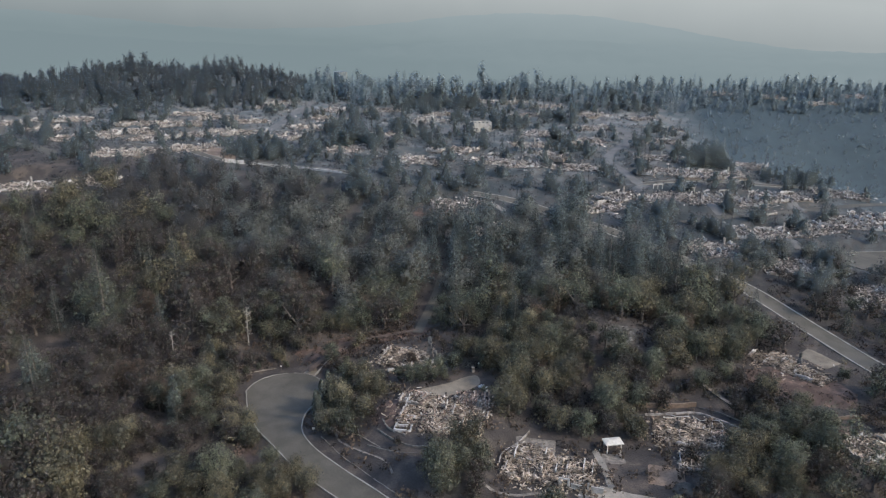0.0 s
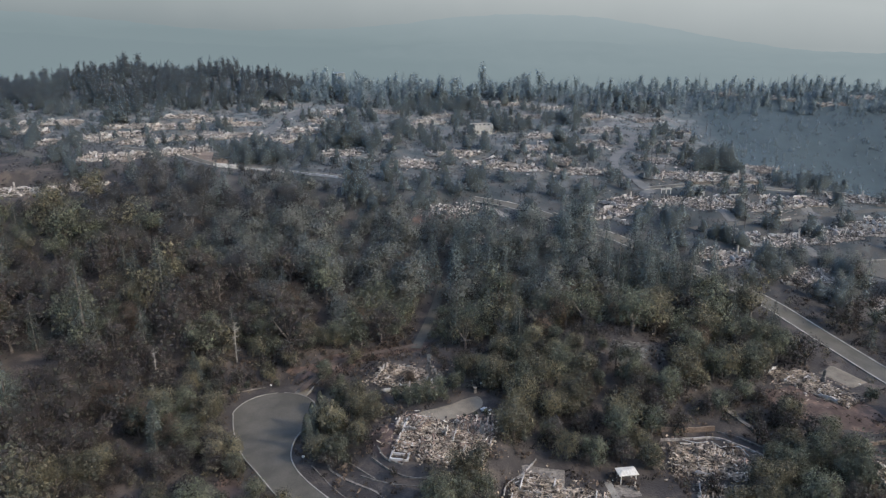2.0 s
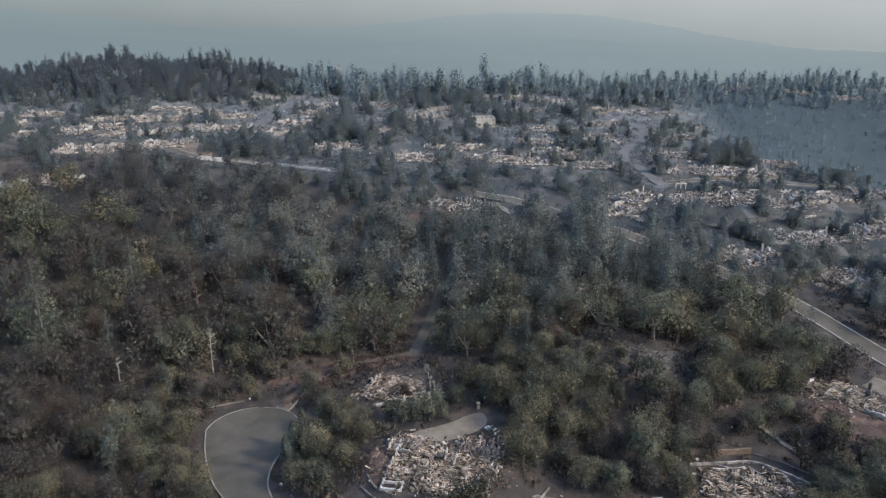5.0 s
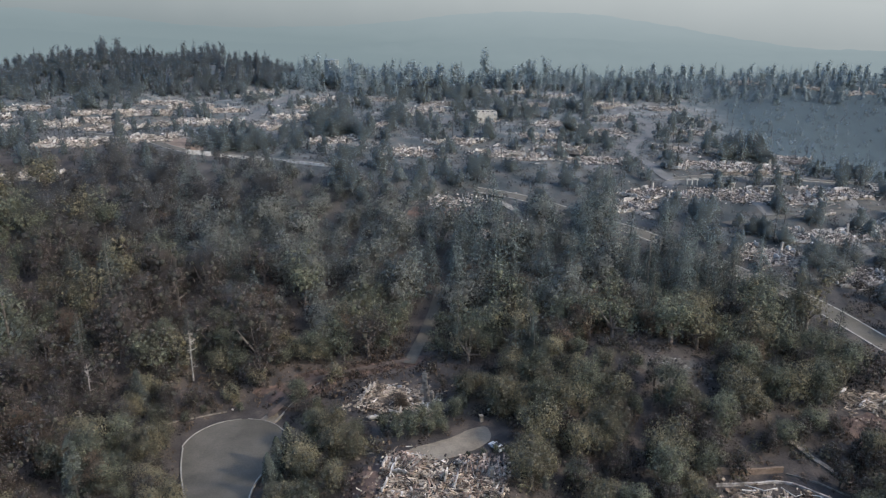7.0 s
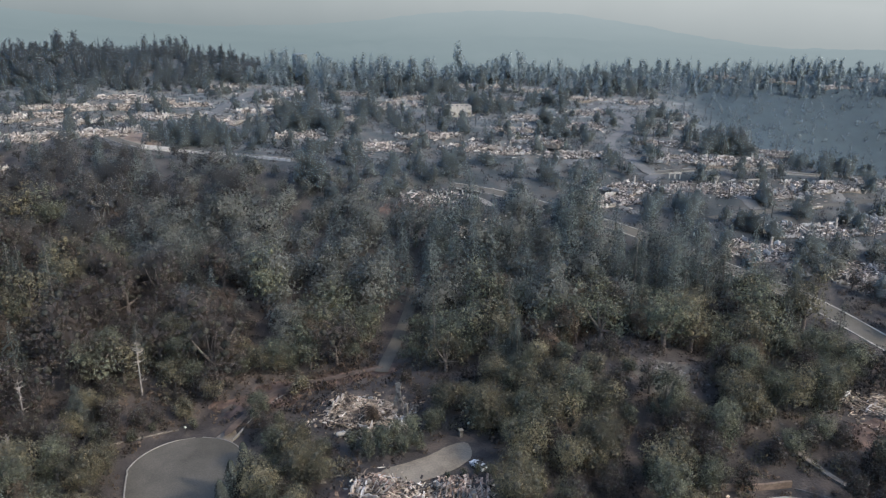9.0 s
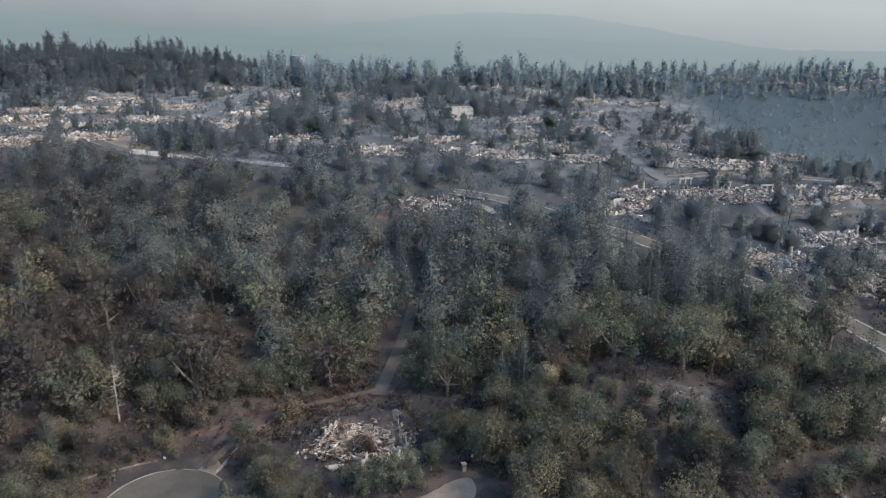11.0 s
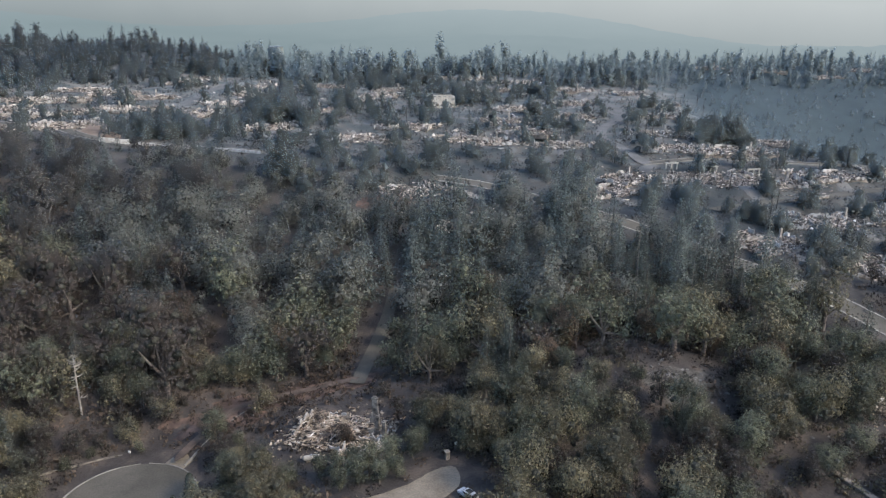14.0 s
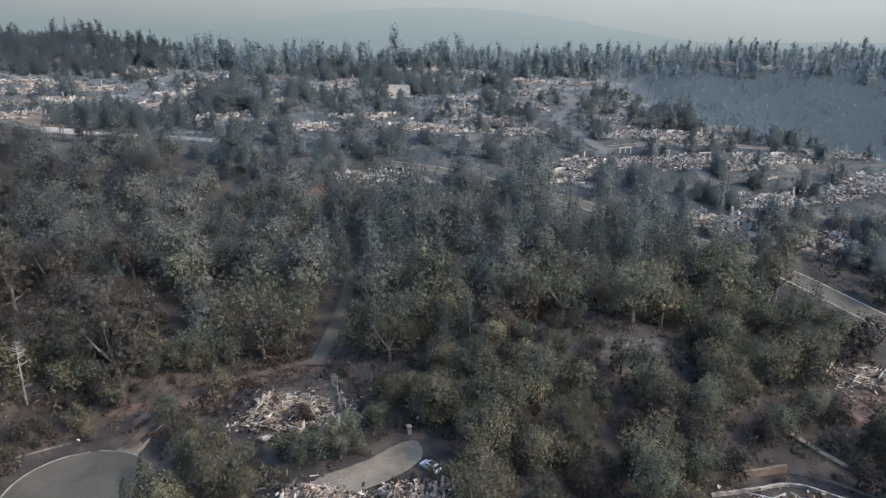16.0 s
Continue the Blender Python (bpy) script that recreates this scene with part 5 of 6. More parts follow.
# groves that stand thick between the lots: place, number, spread, size
GROVES = ((-234, 402, 9, 9, 1.15), (-111, 406, 12, 9, 1.0), (-97, 414, 10, 9, 1.0), (-62, 452, 10, 9, 1.25), (-46, 462, 12, 10, 1.3), (-72, 486, 8, 9, 1.1), (-42, 357, 5, 4, 1.5), (-30, 500, 7, 8, 1.1), (158, 432, 8, 7, 1.2), (171, 437, 9, 8, 1.2), (74, 486, 6, 6, 1.1),
          (40, 526, 6, 7, 1.1), (150, 640, 9, 12, 1.2), (18, 610, 9, 12, 1.2), (-12, 634, 10, 12, 1.3), (118, 303, 4, 4, 1.0), (133, 290, 6, 6, 1.1), (152, 350, 7, 7, 1.0), (205, 402, 8, 9, 0.9), (230, 422, 9, 11, 0.9), (196, 350, 6, 7, 0.9), (110, 340, 7, 7, 1.0), (62, 335, 8, 6, 1.0), (44, 338, 6, 6, 1.0), (150, 312, 8, 8, 0.8), (176, 330, 8, 9, 0.8), (130, 320, 6, 7, 0.8), (160, 278, 9, 10, 0.8), (146, 262, 8, 8, 0.8), (178, 288, 8, 9, 0.8))
grove = np.concatenate([np.column_stack([gx0 + rng.normal(0, 0.6 * wide, n), gy0 + rng.normal(0, 0.6 * wide, n), big * rng.uniform(0.75, 1.15, n)]) for gx0, gy0, n, wide, big in GROVES])
grove_road, grove_plot = open_gap(grove[:, 0], grove[:, 1])
grove = grove[(grove_road > 2.5) & (grove_plot > 0) & (open_gap(grove[:, 0], grove[:, 1] + 8)[1] > -2)]
spot, pine = np.concatenate([spot, grove]), np.r_[pine, rng.random(len(grove)) < 0.25]
tall = np.hypot(spot[:, 0] - 165, spot[:, 1] - 436) < 22
spot[tall, 2] *= 1.15
stand("street_oaks", "haze-toned dark oaks scattered between burned lots", "trees", far_oaks, spot[~pine], LEAF_HAZY, rng, wood=LEAF_HAZY, core=LEAF_HAZY, rounded=True)
stand("street_pines", "dark firs standing between burned lots", "trees", far_pines, spot[pine] * (1, 1, 0.8), LEAF_HAZY, rng, wood=LEAF_HAZY, core=LEAF_HAZY, rounded=True)

# wooded hilltop and ridge
x, y, rng = scatter(-560, 560, 545, 765, 7.6, 51)
hill = (x < -150) & (y > 556 + 0.1 * (x + 150))
belt = y > 630 + 12 * np.sin(x / 40) - 30 * (np.abs(x - 30) > 60)
road_gap, plot_gap = open_gap(x, y)
ok = (hill | belt) & (x > -30 - 0.66 * y) & (x < 60 + 0.8 * y) & (y < 736) & ((x < -130) | (rng.random(len(x)) < 0.6)) & (road_gap > 2) & (plot_gap > 0) & (np.hypot(x + 98, (y - 690) / 1.6) > 9) & (rng.random(len(x)) < 0.85)
spot = np.column_stack([x[ok], y[ok], np.interp(x[ok], (-140, -115, 70, 150), (0.88, 1.15, 1.12, 0.84)) * rng.uniform(0.62, 1.05, ok.sum()) * (0.92 + 0.3 * np.sin(x[ok] / 19) * np.sin(y[ok] / 13 + x[ok] / 31))])
full = rng.random(ok.sum()) < 0.62
west = spot[:, 0] < -125
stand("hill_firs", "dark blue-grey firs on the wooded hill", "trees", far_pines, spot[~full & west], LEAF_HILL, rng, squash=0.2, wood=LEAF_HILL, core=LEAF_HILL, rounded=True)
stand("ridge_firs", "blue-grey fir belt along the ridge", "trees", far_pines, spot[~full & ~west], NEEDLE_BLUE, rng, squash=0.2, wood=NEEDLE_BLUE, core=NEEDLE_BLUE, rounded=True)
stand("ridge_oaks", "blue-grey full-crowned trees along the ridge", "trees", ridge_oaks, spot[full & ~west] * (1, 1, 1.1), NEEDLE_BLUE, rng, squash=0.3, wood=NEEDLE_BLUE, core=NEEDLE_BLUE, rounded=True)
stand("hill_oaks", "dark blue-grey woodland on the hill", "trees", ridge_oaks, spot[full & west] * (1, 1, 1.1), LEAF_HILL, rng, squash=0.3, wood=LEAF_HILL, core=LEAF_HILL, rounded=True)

# low scrub and small trees over the ravine slope
scrub = [broad_shape(wood_rng, 5, 8, 70, 0.75, 5, 0.0), broad_shape(wood_rng, 3.5, 6.5, 60, 0.7, 4, 0.0), broad_shape(wood_rng, 7, 7, 70, 0.75, 5, 0.0)]
rng = np.random.default_rng(61)
x, y = rng.uniform(165, 600, 2400), rng.uniform(385, 700, 2400)
road_gap, plot_gap = open_gap(x, y)
ok = (road_gap > 4) & (plot_gap > 3) & (x > np.interp(y, (380, 470, 560, 690), (232, 184, 178, 196))) & (x < 60 + 0.8 * y)
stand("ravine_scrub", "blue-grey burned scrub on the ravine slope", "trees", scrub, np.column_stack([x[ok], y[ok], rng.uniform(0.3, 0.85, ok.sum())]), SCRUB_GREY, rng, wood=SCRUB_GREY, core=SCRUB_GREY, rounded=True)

# dry brush
x, y, rng = scatter(-130, 240, 118, 300, 3.0, 71)
road_gap, plot_gap = open_gap(x, y)
ok = (road_gap > 1.2) & (plot_gap > -2) & (np.hypot(x - 126, y - 213) > 8) & (rng.random(len(x)) < np.where(((x > -40) & (x < 60) & (y < 195)) | (x > 84), 0.5, 0.55))
bush = [bush_shape(wood_rng, 1.3, 3.2, 26, 0.36), bush_shape(wood_rng, 0.7, 2.6, 22, 0.36), bush_shape(wood_rng, 2.2, 2.6, 28, 0.36)]
spot = np.column_stack([x[ok], y[ok], rng.uniform(0.5, 1.7, ok.sum())])
pale = (rng.random(len(spot)) < 0.35) | ((spot[:, 0] > -42) & (spot[:, 1] < 200) & (rng.random(len(spot)) < 0.75))
stand("dry_brush", "dry brown brush and low shrubs on the slope", "shrubs", bush, spot[pale], BUSH_BROWN, rng)
stand("scorched_brush", "scorched dark brush on the slope", "shrubs", bush, spot[~pale], LEAF_SCORCHED, rng)

# understorey that closes the ground between the near trees
x, y, rng = scatter(-125, 155, 118, 262, 4.3, 75)
road_gap, plot_gap = open_gap(x, y)
ok = (road_gap > 2.6) & (plot_gap > 1.5) & clear(x, y, -1.0) & ~((x > -42) & (x < 58) & (y < 172)) & ~((x > -50) & (x < -2) & (y > 214) & (y < 243)) & (rng.random(len(x)) < 0.75)
under = [bush_shape(wood_rng, 3.2, 5.5, 90, 0.4), bush_shape(wood_rng, 2.2, 4.5, 70, 0.38), bush_shape(wood_rng, 4.2, 4.8, 90, 0.4)]
spot = np.column_stack([x[ok], y[ok], rng.uniform(0.5, 1.3, ok.sum()) * np.clip((road_gap[ok] + 1) / 6, 0.4, 1)])
which = rng.random(len(spot))
stand("scorched_understorey", "scorched brown shrubs under the trees", "shrubs", under, spot[which < 0.6], LEAF_SCORCHED, rng)
stand("olive_understorey", "dusty olive shrubs under the trees", "shrubs", under, spot[which >= 0.6], LEAF_OLIVE, rng)

# low brush, stumps and scraps over the burned lots
x, y, rng = scatter(-330, 250, 262, 640, 3.6, 73)
road_gap, plot_gap = open_gap(x, y)
ok = (road_gap > 1) & (x < np.interp(y, (380, 470, 560, 690), (235, 180, 172, 190))) & (y > wood_edge(x)) & (rng.random(len(x)) < 0.45) & (x > -30 - 0.66 * y) & (x < 60 + 0.8 * y)
far_bush = [bush_shape(wood_rng, 1.3, 3.4, 14, 0.6), bush_shape(wood_rng, 2.8, 2.8, 16, 0.5)]
stand("lot_brush", "grey ashy brush and scraps between burned lots", "shrubs", far_bush, np.column_stack([x[ok], y[ok], rng.uniform(0.4, 1.7, ok.sum())]), ASH_BRUSH, rng)

# trees that stand alone about the near houses
for tx, ty, k, s in ((95, 209, 1, 1.35), (99, 215, 4, 1.3), (102, 226, 1, 1.4), (97, 222, 4, 1.3), (83, 208, 1, 1.1), (86, 149, 1, 1.35), (94, 149, 4, 1.3), (101, 163, 1, 1.3), (-68, 199, 2, 0.95), (-71, 207, 0, 1.0), (-67, 189, 3, 0.9), (-62, 180, 2, 0.9), (-74, 193, 1, 1.1), (-60, 171, 3, 0.85), (-66, 174, 0, 1.0), (-52, 166, 2, 0.6), (-66, 216, 4, 0.8), (4, 148, 1, 1.0), (8, 146, 4, 1.0), (9.5, 151, 1, 0.95), (-20, 198, 0, 0.85), (-26, 197, 2, 1.1), (-29, 189, 0, 1.2), (-22, 189, 2, 1.1), (-31, 200, 1, 0.9), (-26, 205, 0, 0.7), (-31, 209, 2, 0.6), (-80, 236, 1, 1.3), (-72, 240, 0, 1.3), (-66, 245, 1, 1.2), (-85, 228, 4, 1.2), (-58, 243, 1, 1.2), (-57, 230, 1, 0.9), (-46, 237, 0, 0.95), (-38, 239.5, 2, 0.85), (-65, 234, 0, 1.0), (18, 203, 3, 1.1), (6, 214, 2, 0.75), (24, 200, 1, 1.1), (-26, 183, 4, 0.7), (47, 176, 1, 1.3), (53, 170, 0, 1.15), (88, 160, 0, 1.25), (95, 166, 1, 1.3), (97, 156, 1, 1.25), (90, 170, 0, 1.1), (103, 178, 1, 0.9), (127, 199, 0, 0.8), (109, 222, 1, 1.25), (113, 227, 4, 1.1), (93, 197, 5, 1.0), (98, 191, 4, 1.0), (75, 191, 5, 0.85), (92, 185, 5, 0.8), (-57, 221, 3, 0.75), (-60, 226, 5, 0.7), (-51, 227, 2, 0.7), (-76, 224, 4, 0.9), (-71, 214, 5, 0.8), (-79, 217, 3, 0.9), (-62, 237, 1, 1.1), (-52, 239, 3, 1.0), (-42, 240, 2, 0.9), (-34, 241, 0, 0.85)):
    plant(OAKS[k], tx, ty, 0.74 * s, tx * 37)
for tx, ty, s in ((-11, 198, 0.6), (-8, 201, 0.6), (-5, 198, 0.72), (-1, 200, 0.72), (-14, 199, 0.55), (-7, 194, 0.6), (3, 201.5, 0.66), (0, 195.5, 0.5), (-3, 193.5, 0.5), (-10, 192, 0.5), (5, 205, 0.55), (6, 184, 0.26), (9, 184.5, 0.28), (12, 186, 0.28), (14.5, 184, 0.35), (-3, 228, 0.6), (0, 222, 0.55), (-12, 160, 0.4), (-24, 168, 0.35), (-20, 176, 0.45), (-28, 176, 0.4), (-63, 216, 0.3), (-66, 211, 0.4), (-48, 231, 0.35), (-41, 234, 0.3), (-54, 218, 0.3), (-31, 228, 0.35), (-24, 231, 0.3), (-37, 222, 0.35), (-33, 216, 0.4)):
    plant(OAKS[4] if ty > 220 or ty < 180 else OAKS[1], tx, ty, 0.72 * s, tx * 53)

rust = tree_thing("oak_tree", "rust-brown oak with dead leaves still on it", "tree", oak_shape(near_rng, 14, 13, 5000, 0.28, 30, 0.38, 5), LEAF_RUST, CHAR, "near trees")
for tx, ty, s in ((24, 270, 1.0), (38, 235, 0.85), (66, 242, 0.9), (-58, 262, 0.9), (-84, 183, 0.8), (-73, 178, 0.75), (-95, 191, 0.9), (-110, 240, 0.9), (84, 226, 0.7), (60, 237, 0.7), (73, 233, 0.65), (52, 246, 0.75), (44, 241, 0.7), (33, 226, 0.6), (-30, 252, 0.75), (-10.5, 210.5, 0.34), (-96, 262, 0.9), (48, 262, 0.9)):
    plant(rust, tx, ty, s, tx * 29)

# reddish dry grass about the path and the turning circle
x, y, rng = scatter(-80, 4, 136, 250, 1.7, 79)
road_gap, plot_gap = open_gap(x, y)
ok = (road_gap > 0.8) & (plot_gap > 0) & (((y > 213) & (np.hypot(x + 34, (y - 228) * 1.6) < 46)) | ((x < -36) & (road_gap < 9) & (y < 200))) & (rng.random(len(x)) < 0.7)
tuft = [bush_shape(wood_rng, 0.7, 1.7, 16, 0.28), bush_shape(wood_rng, 1.0, 1.4, 16, 0.28)]
stand("dry_grass", "reddish dry grass tufts beside the path", "grass", tuft, np.column_stack([x[ok], y[ok], rng.uniform(0.6, 1.4, ok.sum())]), BUSH_BROWN, rng)


# russet brush crowding the path
rng = np.random.default_rng(83)
along = rng.random(150)
x, y = np.interp(along, (0, 0.2, 0.45, 0.7, 1), (-44, -36, -27, -17, -8)) + rng.normal(0, 2.6, 150), np.interp(along, (0, 0.2, 0.45, 0.7, 1), (219, 230, 234, 237, 240)) + rng.normal(0, 2.4, 150)
ok = open_gap(x, y)[0] > 0.9
russet = [bush_shape(wood_rng, 1.6, 2.8, 40, 0.3), bush_shape(wood_rng, 1.1, 2.2, 34, 0.3)]
stand("russet_brush", "russet dry brush crowding the footpath", "shrubs", russet, np.column_stack([x[ok], y[ok], rng.uniform(0.5, 1.4, ok.sum())]), LEAF_RUST, rng, core=LEAF_RUST)


# loose scraps of the burned houses spread over the lots
def scraps(name, label, pads, count, spread, small, large, mat, seed):
    rng = np.random.default_rng(seed)
    pads = np.array(pads, float)
    own = pads[rng.integers(0, len(pads), count)]
    away, ang = own[:, 2] * 0.8 + np.abs(rng.normal(0, spread, count)), rng.uniform(0, 2 * np.pi, count)
    px, py = own[:, 0] + away * np.cos(ang), own[:, 1] + 0.7 * away * np.sin(ang)
    keep = open_gap(px, py)[0] > 0.6
    px, py, n = px[keep], py[keep], int(keep.sum())
    long = small + (large - small) * rng.random(n) ** 2
    sizes = np.stack([long, long * rng.uniform(0.15, 0.8, n), rng.uniform(0.08, 0.35, n)], 1)
    v, f = boxes(np.stack([px, py, ground_z(px, py) + 0.06], 1), sizes, rng.normal(0, 0.2, n), rng.normal(0, 0.2, n), rng.uniform(0, 3.2, n), rng, 0.25)
    return tagged(new(name, quads_mesh(name, v, f, mat)), label, "rubble", kind="stuff")


scraps("scattered_rubble", "pale scattered rubble over the burned lots", [(x, y, r) for x, y, z, r in PADS if y > 255 and not (x > 118 and y < 352)], 8000, 7.5, 0.3, 2.6, DEBRIS_ASH, 91)
scraps("yard_rubble", "tan scraps of rubble about the burned houses", [(x, y, r) for x, y, z, r in PADS if y < 230], 2200, 4.5, 0.12, 1.0, DEBRIS, 92)

# ---- single things ----
def cypress_shape(rng, height, width, leaves, size):
    """A dense upright column of foliage."""
    t = rng.uniform(0.03, 1, leaves) ** 0.9
    ang = rng.uniform(0, 2 * np.pi, leaves)
    r = width / 2 * np.sqrt(np.clip(1 - t, 0.01, 1)) * (0.85 + 0.2 * np.sin(5 * ang + 9 * t)) * rng.uniform(0.7, 1.05, leaves)
    pos = np.stack([r * np.cos(ang), r * np.sin(ang), t * height], 1)
    return tube([(0, 0, -0.5), (0, 0, height * 0.4), (0, 0, height * 0.8)], [0.22, 0.14, 0.03], 6), leaf_quads(rng, pos, np.stack([np.cos(ang), np.sin(ang), np.full(leaves, 0.4)], 1), size, 0.35)


one = np.random.default_rng(77)
cypress = tree_thing("cypress_tree", "dark green upright cypress at the road edge", "tree", cypress_shape(one, 11.5, 5.2, 2200, 0.26), NEEDLE, group="cypresses by the turning circle")
for cx, cy, s in ((-36.5, 179, 0.95), (-36, 185, 1.05), (-35, 191, 1.1), (-33, 175, 0.7)):
    plant(cypress, cx, cy, s, cx * 40)

snag = thing("dead_tree", "bleached bare dead tree with short limbs", "tree", "bare dead trees")
v, f = snag_shape(one, 11, 34)
hang("trunk", quads_mesh("trunk", v, f, DEADWOOD, smooth=True), snag)
for sx, sy, s in ((-69.3, 227.6, 1.4), (-90, 212, 0.8), (-112, 232, 0.7), (30, 232, 0.6), (-84, 196, 0.6)):
    plant(snag, sx, sy, s, sx * 31)

pole_tree = thing("charred_tree", "charred black leafless tree trunk", "tree", "charred trees")
v, f = snag_shape(one, 13, 16)
hang("trunk", quads_mesh("trunk", v, f, CHAR, smooth=True), pole_tree)
px, py, rng = scatter(-200, 235, 300, 560, 15, 88)
rg, pg = open_gap(px, py)
take = (rg > 2) & (pg > 0.5) & (rng.random(len(px)) < np.where(px > 110, 0.55, 0.16)) & (py > wood_edge(px) + 5)
for qx, qy in zip(px[take], py[take]):
    plant(pole_tree, qx, qy, rng.uniform(0.55, 1.0), rng.uniform(0, 360))

# water tank on the hilltop
tank = thing("water_tank", "pale grey-green steel water tank on the ridge", "water tank", m=pose(-99, 700, gz(-99, 700)))
bm = bmesh.new()
bmesh.ops.create_cone(bm, cap_ends=True, segments=48, radius1=6.4, radius2=6.4, depth=17, matrix=Matrix.Translation((0, 0, 8.4)))
part("shell", bm, STEEL, tank)
bm = bmesh.new()
bmesh.ops.create_cone(bm, cap_ends=True, segments=48, radius1=6.6, radius2=0.5, depth=1.0, matrix=Matrix.Translation((0, 0, 17.4)))
part("roof", bm, STEEL, tank)
for k in range(5):
    bm = bmesh.new()
    bmesh.ops.create_cone(bm, cap_ends=False, segments=48, radius1=6.47, radius2=6.47, depth=0.16, matrix=Matrix.Translation((0, 0, 2.8 + 2.9 * k)))
    part("band", bm, STEEL, tank)
part("ladder", box_bm(0.5, 0.12, 16.5, 0, -6.5, 0.2), ALLOY, tank, "narrow steel ladder")


# white garden pavilion
pav = thing("pavilion", "white open garden pavilion on four posts", "pavilion", m=pose(45.6, 163.0, gz(45.6, 163), 0, 0, 8))
for sx in (-1, 1):
    for sy in (-1, 1):
        part("post", box_bm(0.24, 0.24, 3.1, sx * 1.9, sy * 1.3, -0.6, 0.02), TIMBER, pav)
for sy in (-1, 1):
    part("beam", box_bm(4.5, 0.16, 0.26, 0, sy * 1.3, 2.5, 0.02), TIMBER, pav)
for sx in (-1, 1):
    part("beam", box_bm(0.16, 2.9, 0.26, sx * 1.9, 0, 2.51, 0.02), TIMBER, pav)
bm = bmesh.new()
lo = [bm.verts.new((sx * 2.5, sy * 1.7, 2.78)) for sx, sy in ((-1, -1), (1, -1), (1, 1), (-1, 1))]
up = [bm.verts.new((sx * 2.5, sy * 1.7, 2.95)) for sx, sy in ((-1, -1), (1, -1), (1, 1), (-1, 1))]
ridge = [bm.verts.new((sx * 1.1, 0, 3.4)) for sx in (-1, 1)]
bm.faces.new(lo[::-1])
for i in range(4):
    bm.faces.new((lo[i], lo[(i + 1) % 4], up[(i + 1) % 4], up[i]))
for face in ((up[0], up[1], ridge[1], ridge[0]), (up[1], up[2], ridge[1]), (up[2], up[3], ridge[0], ridge[1]), (up[3], up[0], ridge[0])):
    bm.faces.new(face)
part("roof", bm, TIMBER, pav, "white hipped roof")


# cars
def car(label, x, y, turn, paint, glass):
    ob = thing("car", label, "car", m=pose(x, y, gz(x, y) + 0.18, 0, 0, turn))
    bm = bmesh.new()
    side = [(-2.3, 0.35), (-2.32, 0.85), (-1.35, 1.0), (-0.75, 1.62), (1.5, 1.66), (2.2, 1.05), (2.3, 0.95), (2.3, 0.35)]
    a = [bm.verts.new((px, -0.92 if pz < 1.2 else -0.72, pz)) for px, pz in side]
    b = [bm.verts.new((px, 0.92 if pz < 1.2 else 0.72, pz)) for px, pz in side]
    bm.faces.new(a)
    bm.faces.new(b[::-1])
    for i in range(len(side)):
        j = (i + 1) % len(side)
        bm.faces.new((a[j], a[i], b[i], b[j]))
    bmesh.ops.recalc_face_normals(bm, faces=bm.faces)
    bmesh.ops.bevel(bm, geom=list(bm.edges), offset=0.06, segments=2, affect="EDGES")
    body = part("body", bm, paint, ob)
    for s in (-1, 1):
        part("side_window", box_bm(2.1, 0.05, 0.46, 0.35, s * 0.83, 1.07, 0.01), glass, ob, "dark side windows").matrix_basis = pose(0, 0, 0)
    part("windscreen", box_bm(0.72, 1.42, 0.05, 0, 0, 0, 0.01), glass, ob, "dark windscreen").matrix_basis = pose(-1.08, 0, 1.32, 0, -46, 0)
    part("rear_window", box_bm(0.62, 1.42, 0.05, 0, 0, 0, 0.01), glass, ob, "dark rear window").matrix_basis = pose(1.9, 0, 1.38, 0, 42, 0)
    part("roof_rack", box_bm(1.4, 1.1, 0.05, 0.4, 0, 1.69, 0.01), RUBBER, ob, "black roof rails")
    for wx in (-1.42, 1.42):
        for s in (-1, 1):
            bm = bmesh.new()
            bmesh.ops.create_cone(bm, cap_ends=True, segments=20, radius1=0.36, radius2=0.36, depth=0.24, matrix=Matrix.Rotation(radians(90), 4, "X"))
            wheel = part("wheel", bm, RUBBER, ob)
            wheel.matrix_basis = pose(wx, s * 0.84, 0.2)
            bm = bmesh.new()
            bmesh.ops.create_cone(bm, cap_ends=True, segments=16, radius1=0.22, radius2=0.2, depth=0.27, matrix=Matrix.Rotation(radians(90), 4, "X"))
            part("rim", bm, ALLOY, wheel)
    for s in (-1, 1):
        part("headlight", box_bm(0.08, 0.36, 0.16, -2.31, s * 0.66, 0.66, 0.02), ALLOY, ob)
    return ob


car("white sport utility car parked at the gravel driveway", 12.4, 189.2, -52, CARPAINT, GLASS).scale = (0.85, 0.85, 0.85)
car("burned-out grey car beside the rubble", 16.5, 178.5, 60, SOOT, CHAR).scale = (0.88, 0.88, 0.88)

